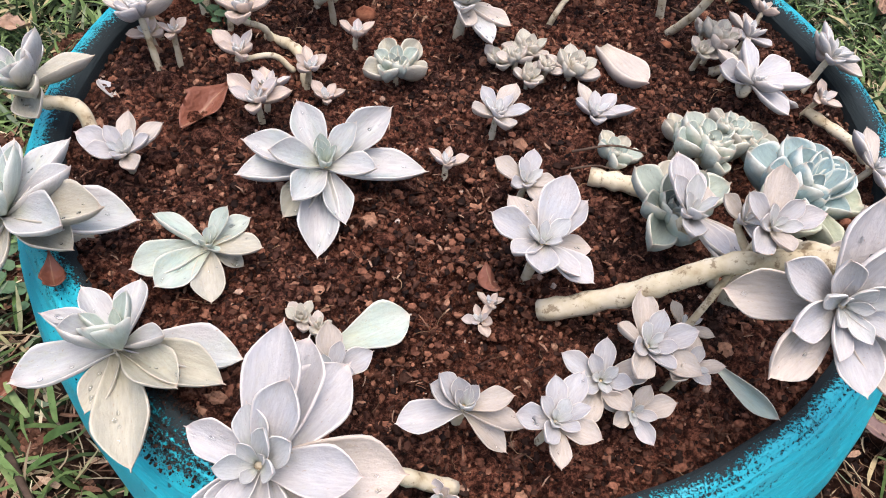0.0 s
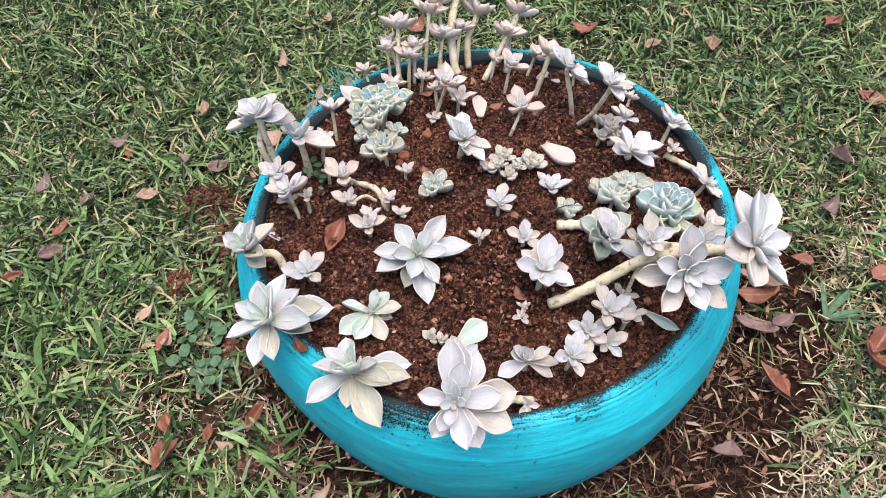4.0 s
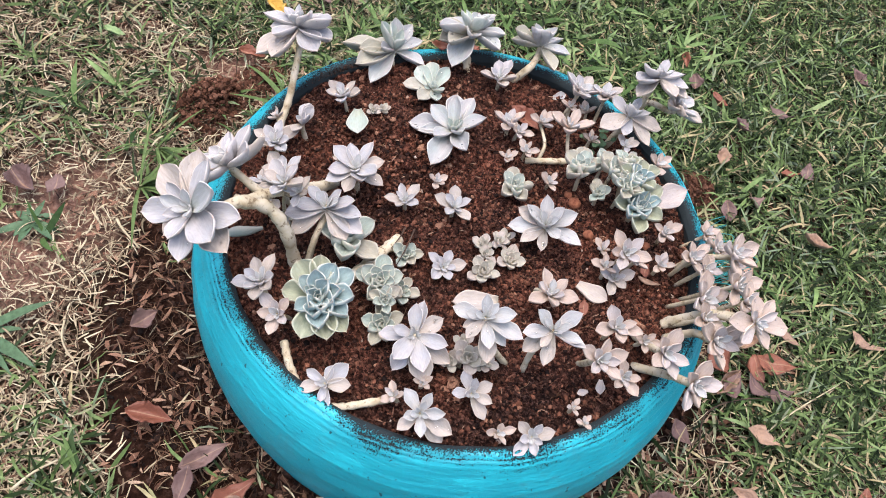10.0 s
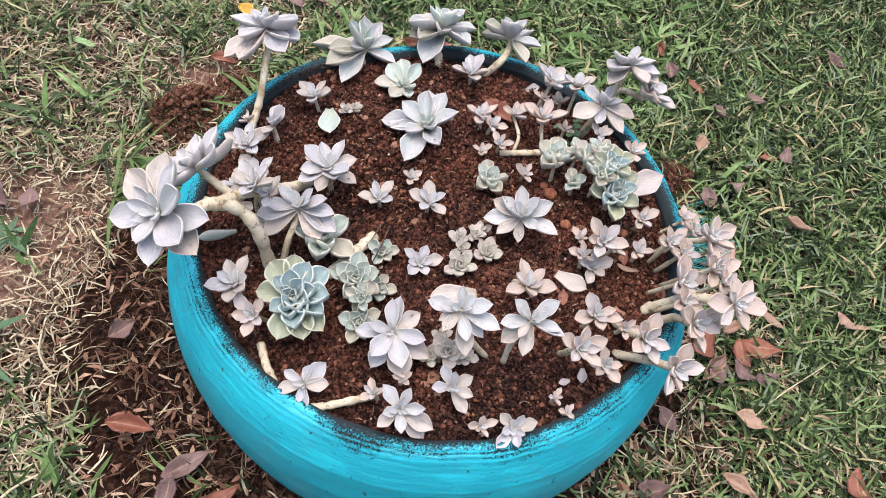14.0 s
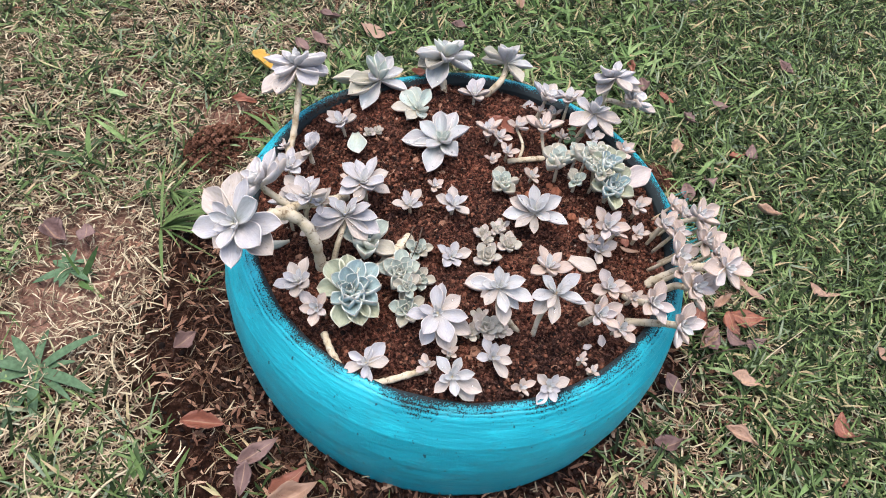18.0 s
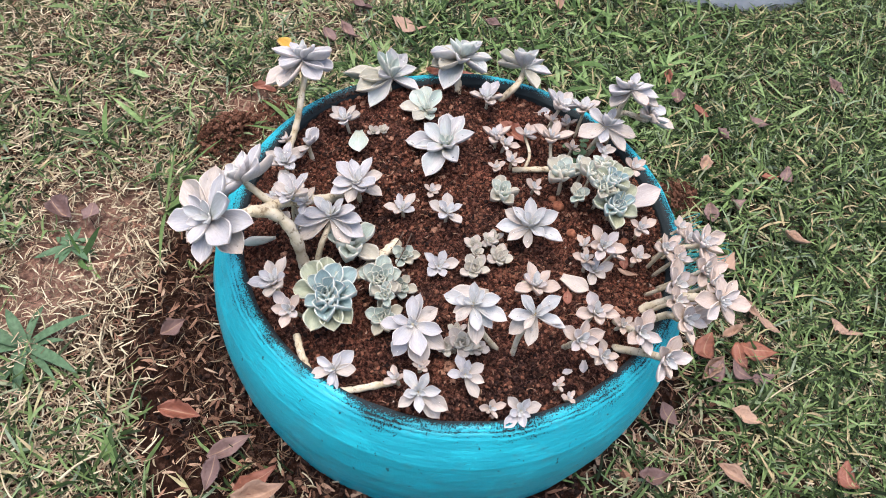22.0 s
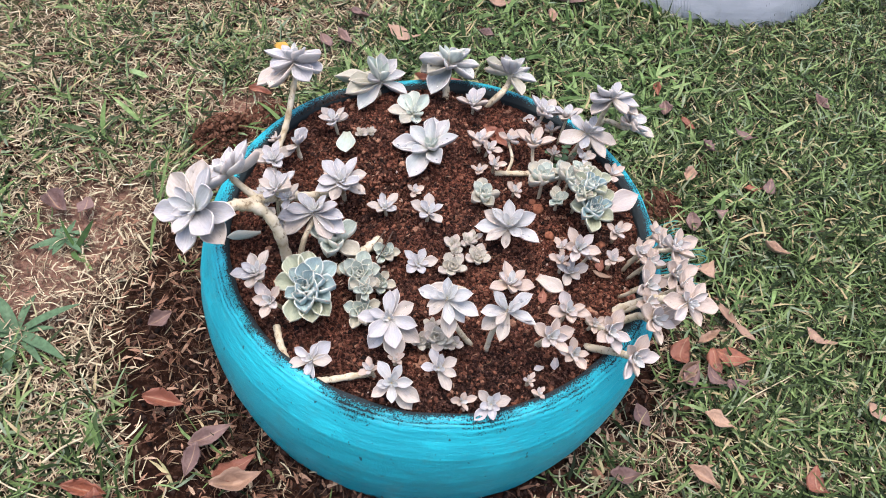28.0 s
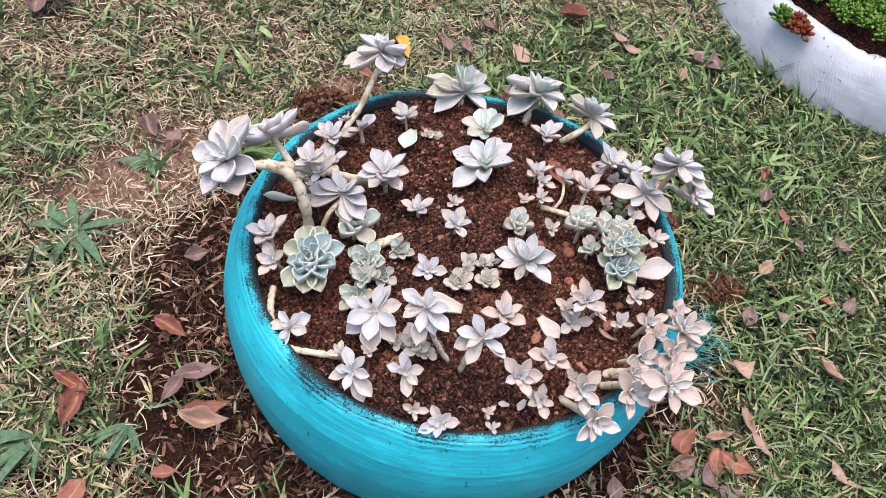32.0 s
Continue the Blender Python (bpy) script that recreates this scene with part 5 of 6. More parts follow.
succulent("pink", 8, (0.229, 0.153, 0.214), 0.0149, (0.30, 0.30, 0.91), 0.0022, [(0.224, 0.148, 0.194)])
succulent("ghost", 11, (0.215, 0.185, 0.218), 0.0222, (0.45, 0.10, 0.89), 0.0022, [(0.206, 0.183, 0.195)])
succulent("pink", 7, (0.160, 0.209, 0.216), 0.0111, (0.10, 0.10, 0.99), 0.0022, [(0.159, 0.208, 0.197)])
succulent("pink", 7, (0.169, 0.227, 0.214), 0.0111, (0.10, 0.10, 0.99), 0.0022, [(0.164, 0.221, 0.196)])
succulent("ghost", 12, (0.078, -0.219, 0.214), 0.0275, (0.00, -0.20, 0.98), 0.0023, [(0.078, -0.215, 0.187)])
succulent("ghost", 13, (0.102, -0.203, 0.230), 0.0287, (0.10, -0.15, 0.98), 0.0024, [(0.098, -0.197, 0.188)])
succulent("ghost", 11, (0.127, -0.210, 0.222), 0.0191, (0.20, -0.10, 0.97), 0.0022, [(0.121, -0.207, 0.186)])
succulent("ghost", 10, (0.097, -0.233, 0.208), 0.0212, (0.00, -0.50, 0.87), 0.0022, [(0.097, -0.223, 0.186)])
succulent("ghost", 8, (0.129, -0.176, 0.214), 0.0149, (0.30, 0.10, 0.95), 0.0022, [(0.123, -0.178, 0.189)])
succulent("pink", 10, (0.008, -0.178, 0.201), 0.0124, (-0.20, -0.10, 0.97), 0.0022, [(0.009, -0.178, 0.192)])
succulent("pink", 9, (0.012, -0.168, 0.205), 0.0094, (0.10, 0.20, 0.97), 0.0022, [(0.011, -0.169, 0.193)])
succulent("cream", 9, (-0.090, -0.196, 0.201), 0.0100, (0.10, 0.20, 0.97), 0.0022, [(-0.091, -0.197, 0.189)])
succulent("cream", 11, (0.020, 0.045, 0.224), 0.0121, (0.00, 0.10, 0.99), 0.0022, [(0.020, 0.044, 0.204)])
succulent("cream", 10, (0.044, 0.040, 0.222), 0.0113, (0.30, 0.10, 0.95), 0.0022, [(0.040, 0.039, 0.204)])
succulent("cream", 10, (0.022, 0.062, 0.216), 0.0115, (-0.20, 0.20, 0.96), 0.0022, [(0.023, 0.061, 0.204)])
succulent("green", 14, (0.170, -0.022, 0.232), 0.0173, (0.30, 0.10, 0.95), 0.0022, [(0.161, -0.025, 0.197)])
succulent("green", 14, (-0.155, 0.130, 0.262), 0.0189, (-0.20, -0.20, 0.96), 0.0022, [(-0.143, 0.142, 0.200)])
succulent("green", 13, (-0.150, 0.105, 0.250), 0.0183, (-0.20, 0.00, 0.98), 0.0022, [(-0.141, 0.105, 0.201)])
succulent("green", 14, (-0.120, 0.145, 0.262), 0.0199, (0.20, 0.10, 0.97), 0.0022, [(-0.131, 0.139, 0.201)])
succulent("cream", 10, (0.170, 0.105, 0.222), 0.0135, (0.20, 0.30, 0.93), 0.0022, [(0.166, 0.100, 0.199)])
succulent("cream", 10, (0.165, 0.075, 0.226), 0.0123, (0.10, -0.20, 0.97), 0.0022, [(0.163, 0.079, 0.199)])
succulent("ghost", 9, (0.142, -0.155, 0.292), 0.0193, (0.30, -0.20, 0.93), 0.0022, [(0.146, -0.170, 0.282)])
succulent("ghost", 11, (-0.270, 0.060, 0.245), 0.0240, (-0.20, 0.00, 0.98), 0.0022, [(-0.260, 0.060, 0.192)])
succulent("pink", 9, (-0.205, 0.072, 0.225), 0.0132, (0.10, 0.10, 0.99), 0.0022, [(-0.207, 0.070, 0.196)])
succulent("pink", 8, (-0.262, 0.045, 0.212), 0.0162, (-0.10, -0.20, 0.97), 0.0022, [(-0.261, 0.048, 0.192)])
succulent("pink", 10, (-0.015, 0.168, 0.235), 0.0155, (0.10, -0.10, 0.99), 0.0022, [(-0.018, 0.171, 0.203)])
succulent("pink", 9, (-0.045, 0.196, 0.235), 0.0152, (0.00, 0.30, 0.95), 0.0022, [(-0.045, 0.187, 0.202)])
succulent("pink", 10, (-0.060, 0.225, 0.232), 0.0168, (0.20, 0.10, 0.97), 0.0022, [(-0.065, 0.222, 0.200)])
succulent("pink", 10, (-0.105, 0.272, 0.255), 0.0199, (0.00, 0.30, 0.95), 0.0022, [(-0.105, 0.254, 0.197)])
succulent("pink", 11, (0.005, 0.290, 0.262), 0.0204, (0.20, 0.40, 0.89), 0.0026, [(-0.008, 0.263, 0.198)])
succulent("pink", 10, (0.050, 0.245, 0.232), 0.0163, (0.30, 0.20, 0.93), 0.0022, [(0.041, 0.239, 0.200)])
succulent("pink", 11, (-0.020, 0.318, 0.290), 0.0210, (0.10, 0.50, 0.86), 0.0026, [(-0.028, 0.274, 0.198)])
succulent("pink", 10, (-0.100, 0.300, 0.245), 0.0179, (-0.10, 0.40, 0.91), 0.0026, [(-0.088, 0.260, 0.197)])
succulent("pink", 8, (-0.007, -0.290, 0.197), 0.0130, (-0.10, -0.50, 0.86), 0.0022, [(-0.005, -0.275, 0.181)])


# ---- woody stems that belong to the plants ----
def stem_piece(points, thick, owner):
    line = spline(points, 9)
    v, f = tube_data(line, lambda s: thick * (1 + 0.10 * math.sin(s * 30) + 0.06 * math.sin(s * 71)), 12, 0.14, points[0][0] * 70)
    me = mesh_of("stem", v, f, STEM)
    if owner is not None:
        part("stem", me, owner)
    return me


stem_piece([(0.167, -0.139, 0.195), (0.172, -0.152, 0.262), (0.176, -0.172, 0.290), (0.200, -0.193, 0.310)], 0.0072, leaning)
stem_piece([(0.076, -0.057, 0.213), (0.110, -0.064, 0.214), (0.150, -0.076, 0.206)], 0.0065, big_blue)
stem_piece([(0.294, -0.010, 0.198), (0.279, 0.013, 0.205), (0.250, 0.043, 0.206)], 0.0042, by_rim)
stem_piece([(-0.176, 0.068, 0.204), (-0.146, 0.041, 0.214), (-0.134, 0.012, 0.206)], 0.0042, runner)
stump = new("dry_stump", stem_piece([(0.260, -0.090, 0.207), (0.276, -0.073, 0.203), (0.289, -0.053, 0.194)], 0.0045, None))
tagged(stump, "dried split stump of a succulent lying by the rim", "stump")


# ---- loose leaves on the soil ----
def loose_leaf(kind, tip, foot, width, label, tilt=0.0):
    """A single shed leaf lying between two points."""
    foot, tip = Vector(foot), Vector(tip)
    d = tip - foot
    ob = new("shed_leaf", LEAVES[kind][1])
    x = d.normalized()
    y = Vector((0, 0, 1)).cross(x).normalized()
    m = Matrix((x, y, x.cross(y))).transposed().to_4x4()
    ob.matrix_basis = Matrix.Translation(foot) @ m @ pose(0, 0, 0, tilt) @ Matrix.Diagonal((d.length, d.length * width, d.length, 1))
    tagged(ob, label, "leaf", "shed leaves on the soil")


loose_leaf("mint", (-0.034, -0.186, 0.208), (-0.074, -0.210, 0.209), 0.62, "shed green succulent leaf with water drops lying on soil", 8)
loose_leaf("mint", (0.186, -0.226, 0.203), (0.152, -0.196, 0.206), 0.30, "narrow pale shed succulent leaf lying on soil", 50)
loose_leaf("pink", (-0.180, 0.215, 0.245), (-0.140, 0.176, 0.226), 0.55, "large beige shed leaf leaning on the rosettes", 10)
loose_leaf("cream_aged", (0.016, 0.190, 0.216), (0.012, 0.150, 0.217), 0.55, "beige speckled shed leaf lying on soil", 12)
loose_leaf("cream_aged", (0.120, 0.036, 0.214), (0.088, 0.082, 0.216), 0.50, "yellowish spotted shed leaf lying on soil", -10)
loose_leaf("pink", (0.128, 0.229, 0.212), (0.108, 0.223, 0.210), 0.50, "small pale shed leaf lying on soil", 15)
loose_leaf("pink", (0.140, 0.206, 0.211), (0.129, 0.216, 0.210), 0.55, "tiny pale shed leaf lying on soil", -10)
loose_leaf("ghost", (-0.293, 0.005, 0.196), (-0.276, -0.010, 0.194), 0.55, "small pink shed leaf by the rim", 20)


# ---- dead leaves ----
def dead_leaf_mesh(mat, length, width, curl, fold, seed):
    rows, cols = 10, 7
    rng = random.Random(seed)
    bend, wave = rng.uniform(-0.5, 0.5), rng.uniform(0.05, 0.16)
    verts, edge, faces = [], [], []
    for side in (1, -1):
        for i in range(rows):
            s = i / (rows - 1)
            w = width * 0.5 * math.sin(math.pi * (0.03 + 0.96 * s) ** 0.85) ** 1.15 * (0.78 + 0.34 * rng.random())
            for k in range(cols):
                c = 2 * k / (cols - 1) - 1
                y = w * c + bend * width * (s - 0.5) ** 2
                z = curl * length * ((s - 0.5) ** 2) + fold * w * abs(c) ** 1.4 + wave * length * 0.3 * math.sin(s * 9 + c * 2 + seed) + side * 0.0003
                verts.append((length * (s - 0.5), y, z))
                edge.append(abs(c))
    n = rows * cols
    for i in range(rows - 1):
        for k in range(cols - 1):
            a = i * cols + k
            faces.append((a, a + cols, a + cols + 1, a + 1))
            faces.append((n + a, n + a + 1, n + a + cols + 1, n + a + cols))
    rim = [k for k in range(cols)] + [i * cols + cols - 1 for i in range(1, rows)] + [(rows - 1) * cols + k for k in range(cols - 2, -1, -1)] + [i * cols for i in range(rows - 2, 0, -1)]
    for a, b in zip(rim, rim[1:] + rim[:1]):
        faces.append((a, b, n + b, n + a))
    low = min(v[2] for v in verts)
    return mesh_of("dead_leaf", [(x, y, z - low) for x, y, z in verts], faces, mat, True, edge=edge)


TELL = {
    "red": "curled reddish-brown dead leaf", "tan": "dry tan dead leaf", "mauve": "dull mauve-brown dead leaf",
    "green": "fallen green leaf", "yellow": "fallen yellow leaf",
}
leaf_rng = random.Random(5)


def dead_leaf(tone, x, y, length, turn=None, width=0.40, curl=None, height=0.023, on="lying in the grass"):
    seed = leaf_rng.random() * 50
    length *= 0.86
    curl = leaf_rng.uniform(0.4, 1.5) if curl is None else curl * 1.8
    me = dead_leaf_mesh(DRY[tone], length, length * width * leaf_rng.uniform(0.9, 1.15), curl, leaf_rng.uniform(-0.4, 1.7), seed)
    ob = new("dead_leaf", me)
    ob.matrix_basis = pose(x, y, ground_z(x, y) + height if height < 0.1 else height, leaf_rng.gauss(0, 9), leaf_rng.gauss(0, 7), leaf_rng.uniform(0, 360) if turn is None else turn)
    tagged(ob, TELL[tone] + " " + on, "dead leaf", "dead leaves")


dead_leaf("red", 0.348, -0.220, 0.070, 108, 0.40, 0.3, on="on dark earth beside the planter")
dead_leaf("mauve", 0.356, -0.135, 0.072, 150, 0.45, 0.4, on="on dark earth beside the planter")
dead_leaf("mauve", 0.398, -0.133, 0.055, 20, 0.5, 0.5, on="on dark earth beside the planter")
dead_leaf("red", 0.380, -0.082, 0.075, 160, 0.5, 0.5, on="on dark earth beside the planter")
dead_leaf("tan", 0.392, -0.066, 0.080, 140, 0.45, 0.6, on="on dark earth beside the planter")
dead_leaf("mauve", 0.176, -0.592, 0.058, 80, 0.8, 0.3, on="on the bare patch")
dead_leaf("mauve", 0.153, -0.552, 0.042, 20, 0.7, 0.3, on="on the bare patch")
dead_leaf("mauve", 0.252, -0.312, 0.045, 160, 0.6)
dead_leaf("tan", -0.545, -0.380, 0.085, 100, 0.55, 0.3)
dead_leaf("mauve", -0.456, -0.466, 0.060, 70, 0.45)
dead_leaf("mauve", -0.426, -0.486, 0.055, 60, 0.45)
dead_leaf("red", -0.715, 0.122, 0.045, 30)
dead_leaf("mauve", -0.460, 0.335, 0.040, 150, 0.7)
dead_leaf("tan", -0.434, 0.447, 0.055, 95, 0.35)
dead_leaf("red", -0.176, 0.447, 0.070, 100, 0.55, 0.3)
dead_leaf("red", -0.150, 0.425, 0.050, 40, 0.6)
dead_leaf("tan", -0.050, 0.459, 0.055, 95, 0.5)
dead_leaf("tan", 0.042, 0.470, 0.060, 80, 0.45)
dead_leaf("mauve", 0.004, 0.360, 0.045, 60, 0.6)
dead_leaf("tan", -0.295, 0.560, 0.060, 85, 0.4)
dead_leaf("red", -0.033, 0.617, 0.055, 30, 0.6, 0.9)
dead_leaf("red", -0.131, 0.374, 0.055, 20, 0.7, 0.8)
dead_leaf("tan", -0.110, 0.392, 0.060, 160, 0.4)
dead_leaf("tan", -0.206, 0.670, 0.045, 70, 0.5)
dead_leaf("tan", -0.795, -0.157, 0.060, 30, 0.35)
dead_leaf("red", -0.226, -0.497, 0.055, 100, 0.45)
dead_leaf("mauve", 0.106, 0.374, 0.050, 120, 0.55)
dead_leaf("mauve", -0.550, -0.490, 0.055, 95, 0.4)
dead_leaf("mauve", -0.892, -0.134, 0.070, 60, 0.6)
dead_leaf("mauve", -0.657, -0.242, 0.045, 90, 0.5)
dead_leaf("red", -0.457, -0.208, 0.065, 60, 0.45, 0.2)
dead_leaf("red", -0.345, -0.168, 0.055, 60, 0.35, 0.2)
dead_leaf("red", -0.458, -0.160, 0.040, 100, 0.5)
dead_leaf("red", -0.648, 0.208, 0.045, 60, 0.6)
dead_leaf("tan", -0.518, 0.258, 0.050, 0, 0.5)
dead_leaf("mauve", -0.698, 0.318, 0.055, 80, 0.5)
dead_leaf("tan", 0.254, 0.735, 0.070, 10, 0.5)
dead_leaf("red", 0.279, 0.558, 0.060, 160, 0.6, 0.7)
dead_leaf("tan", 0.387, 0.478, 0.045, 20, 0.5)
dead_leaf("tan", 0.496, 0.461, 0.055, 70, 0.7)
dead_leaf("red", 0.715, 0.278, 0.060, 150, 0.5)
dead_leaf("red", 0.741, 0.486, 0.055, 30, 0.55)
dead_leaf("mauve", 0.602, 0.153, 0.050, 110, 0.6)
dead_leaf("red", 0.469, -0.032, 0.040, 150, 0.6)
dead_leaf("red", 0.574, -0.076, 0.055, 20, 0.6, 0.4)
dead_leaf("red", 0.496, -0.212, 0.070, 110, 0.35)
dead_leaf("mauve", 0.686, 0.609, 0.050, 60, 0.6)
dead_leaf("mauve", 0.616, 0.634, 0.050, 90, 0.6)
dead_leaf("mauve", 0.548, 0.055, 0.050, 30, 0.6)
dead_leaf("tan", -0.471, -0.031, 0.045, 80, 0.4)
dead_leaf("red", -0.563, 0.373, 0.040, 120, 0.5)
dead_leaf("tan", 0.066, 0.728, 0.055, 120, 0.5)
dead_leaf("red", 0.519, -0.184, 0.075, 40, 0.5)
dead_leaf("red", -0.748, -0.424, 0.085, 140, 0.5, 0.3)
dead_leaf("tan", -0.775, -0.311, 0.065, 90, 0.35)
dead_leaf("tan", -0.892, -0.190, 0.050, 130, 0.45)
dead_leaf("mauve", -0.872, -0.170, 0.055, 60, 0.5)
dead_leaf("tan", -0.316, 0.355, 0.045, 160, 0.9)
dead_leaf("tan", -0.246, 0.416, 0.055, 60, 0.4)
dead_leaf("mauve", -0.660, 0.160, 0.045, 20, 0.6)
dead_leaf("red", 0.030, 0.905, 0.070, 20, 0.4)
dead_leaf("tan", -0.006, 0.718, 0.090, 50, 0.35, 0.2)
dead_leaf("mauve", 0.080, 0.735, 0.060, 150, 0.4)
dead_leaf("red", 0.285, 0.900, 0.065, 70, 0.5, 0.9)
dead_leaf("tan", 0.265, 0.756, 0.070, 140, 0.4)
dead_leaf("yellow", -0.335, -0.523, 0.075, 70, 0.4, 0.3)
dead_leaf("yellow", -0.080, -0.372, 0.040, 40, 0.4, 0.6)
dead_leaf("green", 0.646, -0.060, 0.075, 130, 0.45, 0.2)
dead_leaf("green", 0.551, 0.737, 0.045, 60, 0.6, 0.2)
dead_leaf("green", -0.128, -0.696, 0.045, 100, 0.45, 0.2)
dead_leaf("mauve", -0.122, 0.436, 0.050, 70, 0.55, 0.7)
dead_leaf("mauve", -0.098, 0.402, 0.050, 10, 0.6, 0.8)
dead_leaf("mauve", -0.132, 0.466, 0.045, 130, 0.6, 0.6)
dead_leaf("tan", -0.185, 0.405, 0.050, 150, 0.4, 0.5)
dead_leaf("tan", -0.230, 0.450, 0.050, 80, 0.35, 0.4)
dead_leaf("mauve", -0.408, 0.304, 0.045, 30, 0.7, 0.6)
dead_leaf("mauve", -0.614, 0.263, 0.040, 60, 0.6)
dead_leaf("mauve", -0.582, 0.400, 0.045, 20, 0.6)
dead_leaf("mauve", -0.887, 0.427, 0.055, 50, 0.5)
dead_leaf("red", -0.475, -0.028, 0.050, 75, 0.35, 0.3)
dead_leaf("tan", -0.507, 0.023, 0.050, 50, 0.35)
dead_leaf("tan", -0.384, -0.205, 0.035, 150, 0.5)
dead_leaf("red", -0.403, -0.183, 0.030, 90, 0.5)
dead_leaf("mauve", -0.282, -0.302, 0.038, 100, 0.5, 0.4)
dead_leaf("tan", -0.262, -0.292, 0.045, 40, 0.4, 0.6)
dead_leaf("mauve", -0.300, -0.330, 0.040, 140, 0.6, 0.3)
dead_leaf("tan", -0.780, -0.270, 0.075, 110, 0.4, 0.5)
dead_leaf("red", -0.205, -0.019, 0.066, 65, 0.45, 0.3, 0.200, "on the soil among the succulents")
dead_leaf("red", 0.010, -0.150, 0.030, 110, 0.5, 0.3, 0.203, "on the soil among the succulents")

dead_leaf("red", -0.255, -0.183, 0.034, 120, 0.6, 0.9, 0.204, "curled up on the soil by the rim")
dead_leaf("tan", -0.044, 0.222, 0.032, 95, 0.3, 0.3, 0.213, "on the soil among the succulents")
dead_leaf("red", 0.038, 0.170, 0.026, 20, 0.6, 0.4, 0.213, "on the soil among the succulents")
dead_leaf("red", -0.038, 0.270, 0.030, 60, 0.6, 0.4, 0.204, "on the soil among the succulents")
dead_leaf("red", -0.055, 0.213, 0.026, 10, 0.5, 0.4, 0.213, "on the soil among the succulents")
dead_leaf("mauve", 0.170, -1.008, 0.080, 20, 0.6, 0.6)
dead_leaf("mauve", 0.150, -0.975, 0.070, 100, 0.6, 0.6)
dead_leaf("mauve", 0.195, -0.980, 0.070, 60, 0.6, 0.6)


# ---- heaps of dug earth ----
def earth_heap(x, y, rx, ry, height, seed):
    rng = np.random.default_rng(seed)
    n = 4200
    a, r = rng.uniform(0, 6.28, n), np.sqrt(rng.uniform(0, 1, n))
    px, py = x + rx * r * np.cos(a), y + ry * r * np.sin(a)
    pz = height * (1 - r ** 2) * rng.uniform(0.4, 1.0, n) + 0.002
    ob = crumbs("earth_heap", np.stack([px, py, pz], -1), 0.0010 + 0.0050 * rng.uniform(0, 1, n) ** 7, seed, HEAP)
    tagged(ob, "small heap of crumbly red-brown dug earth", "earth", kind="stuff")


HEAP = crumb_material("dug_earth", [(0.0, (0.035, 0.016, 0.010)), (0.5, (0.10, 0.045, 0.027)), (1.0, (0.20, 0.10, 0.065))])
earth_heap(-0.110, -0.490, 0.075, 0.055, 0.045, 61)
earth_heap(-0.200, -0.460, 0.060, 0.045, 0.020, 62)
earth_heap(-0.425, 0.240, 0.060, 0.050, 0.030, 63)
earth_heap(-0.390, 0.170, 0.040, 0.045, 0.020, 64)
earth_heap(-0.375, -0.045, 0.035, 0.045, 0.020, 65)
earth_heap(-0.465, 0.082, 0.030, 0.030, 0.026, 66)
earth_heap(-0.358, -0.228, 0.016, 0.016, 0.018, 67)
earth_heap(-0.322, -0.208, 0.014, 0.014, 0.016, 68)


def clover(x, y, seed, z=0.003, where="beside the planter", wide=0.040):
    """A low weed of small round leaves on thin stalks."""
    rng = random.Random(seed)
    root = new("clover", None)
    root.matrix_basis = pose(x, y, z + 0.001)
    root.empty_display_size = 0.02
    tagged(root, "low round-leaved green weed growing " + where, "weed")
    for i in range(13):
        a, d, h, size = rng.uniform(0, 6.28), rng.uniform(0.006, wide), rng.uniform(0.014, 0.032), rng.uniform(0.15, 0.27) * wide
        top = Vector((x + d * math.cos(a), y + d * math.sin(a), z + h))
        v, f = tube_data([Vector((x, y, z)), Vector((x, y, z)).lerp(top, 0.5) + Vector((0, 0, 0.004)), top], lambda s: 0.0006, 5, 0.0)
        part("stalk", mesh_of("stalk", v, f, WEED), root)
        ring = [(0, 0, -0.12 * size)] + [(size * (1 - 0.25 * math.cos(b) ** 8) * math.cos(b), size * math.sin(b), 0.10 * size * math.cos(2 * b)) for b in (k * math.pi / 6 for k in range(12))]
        me = mesh_of("weed_leaf", ring, [(0, k + 1, (k + 1) % 12 + 1) for k in range(12)], WEED)
        part("weed_leaf", me, root, Matrix.Translation(top) @ pose(0, 0, 0.0006, rng.gauss(0, 14), rng.gauss(0, 14), rng.uniform(0, 360)))


clover(-0.422, -0.052, 81)
clover(-0.418, -0.015, 82)
clover(-0.395, -0.085, 83)
clover(-0.216, 0.078, 84, 0.196, "among the succulents on the soil", 0.022)


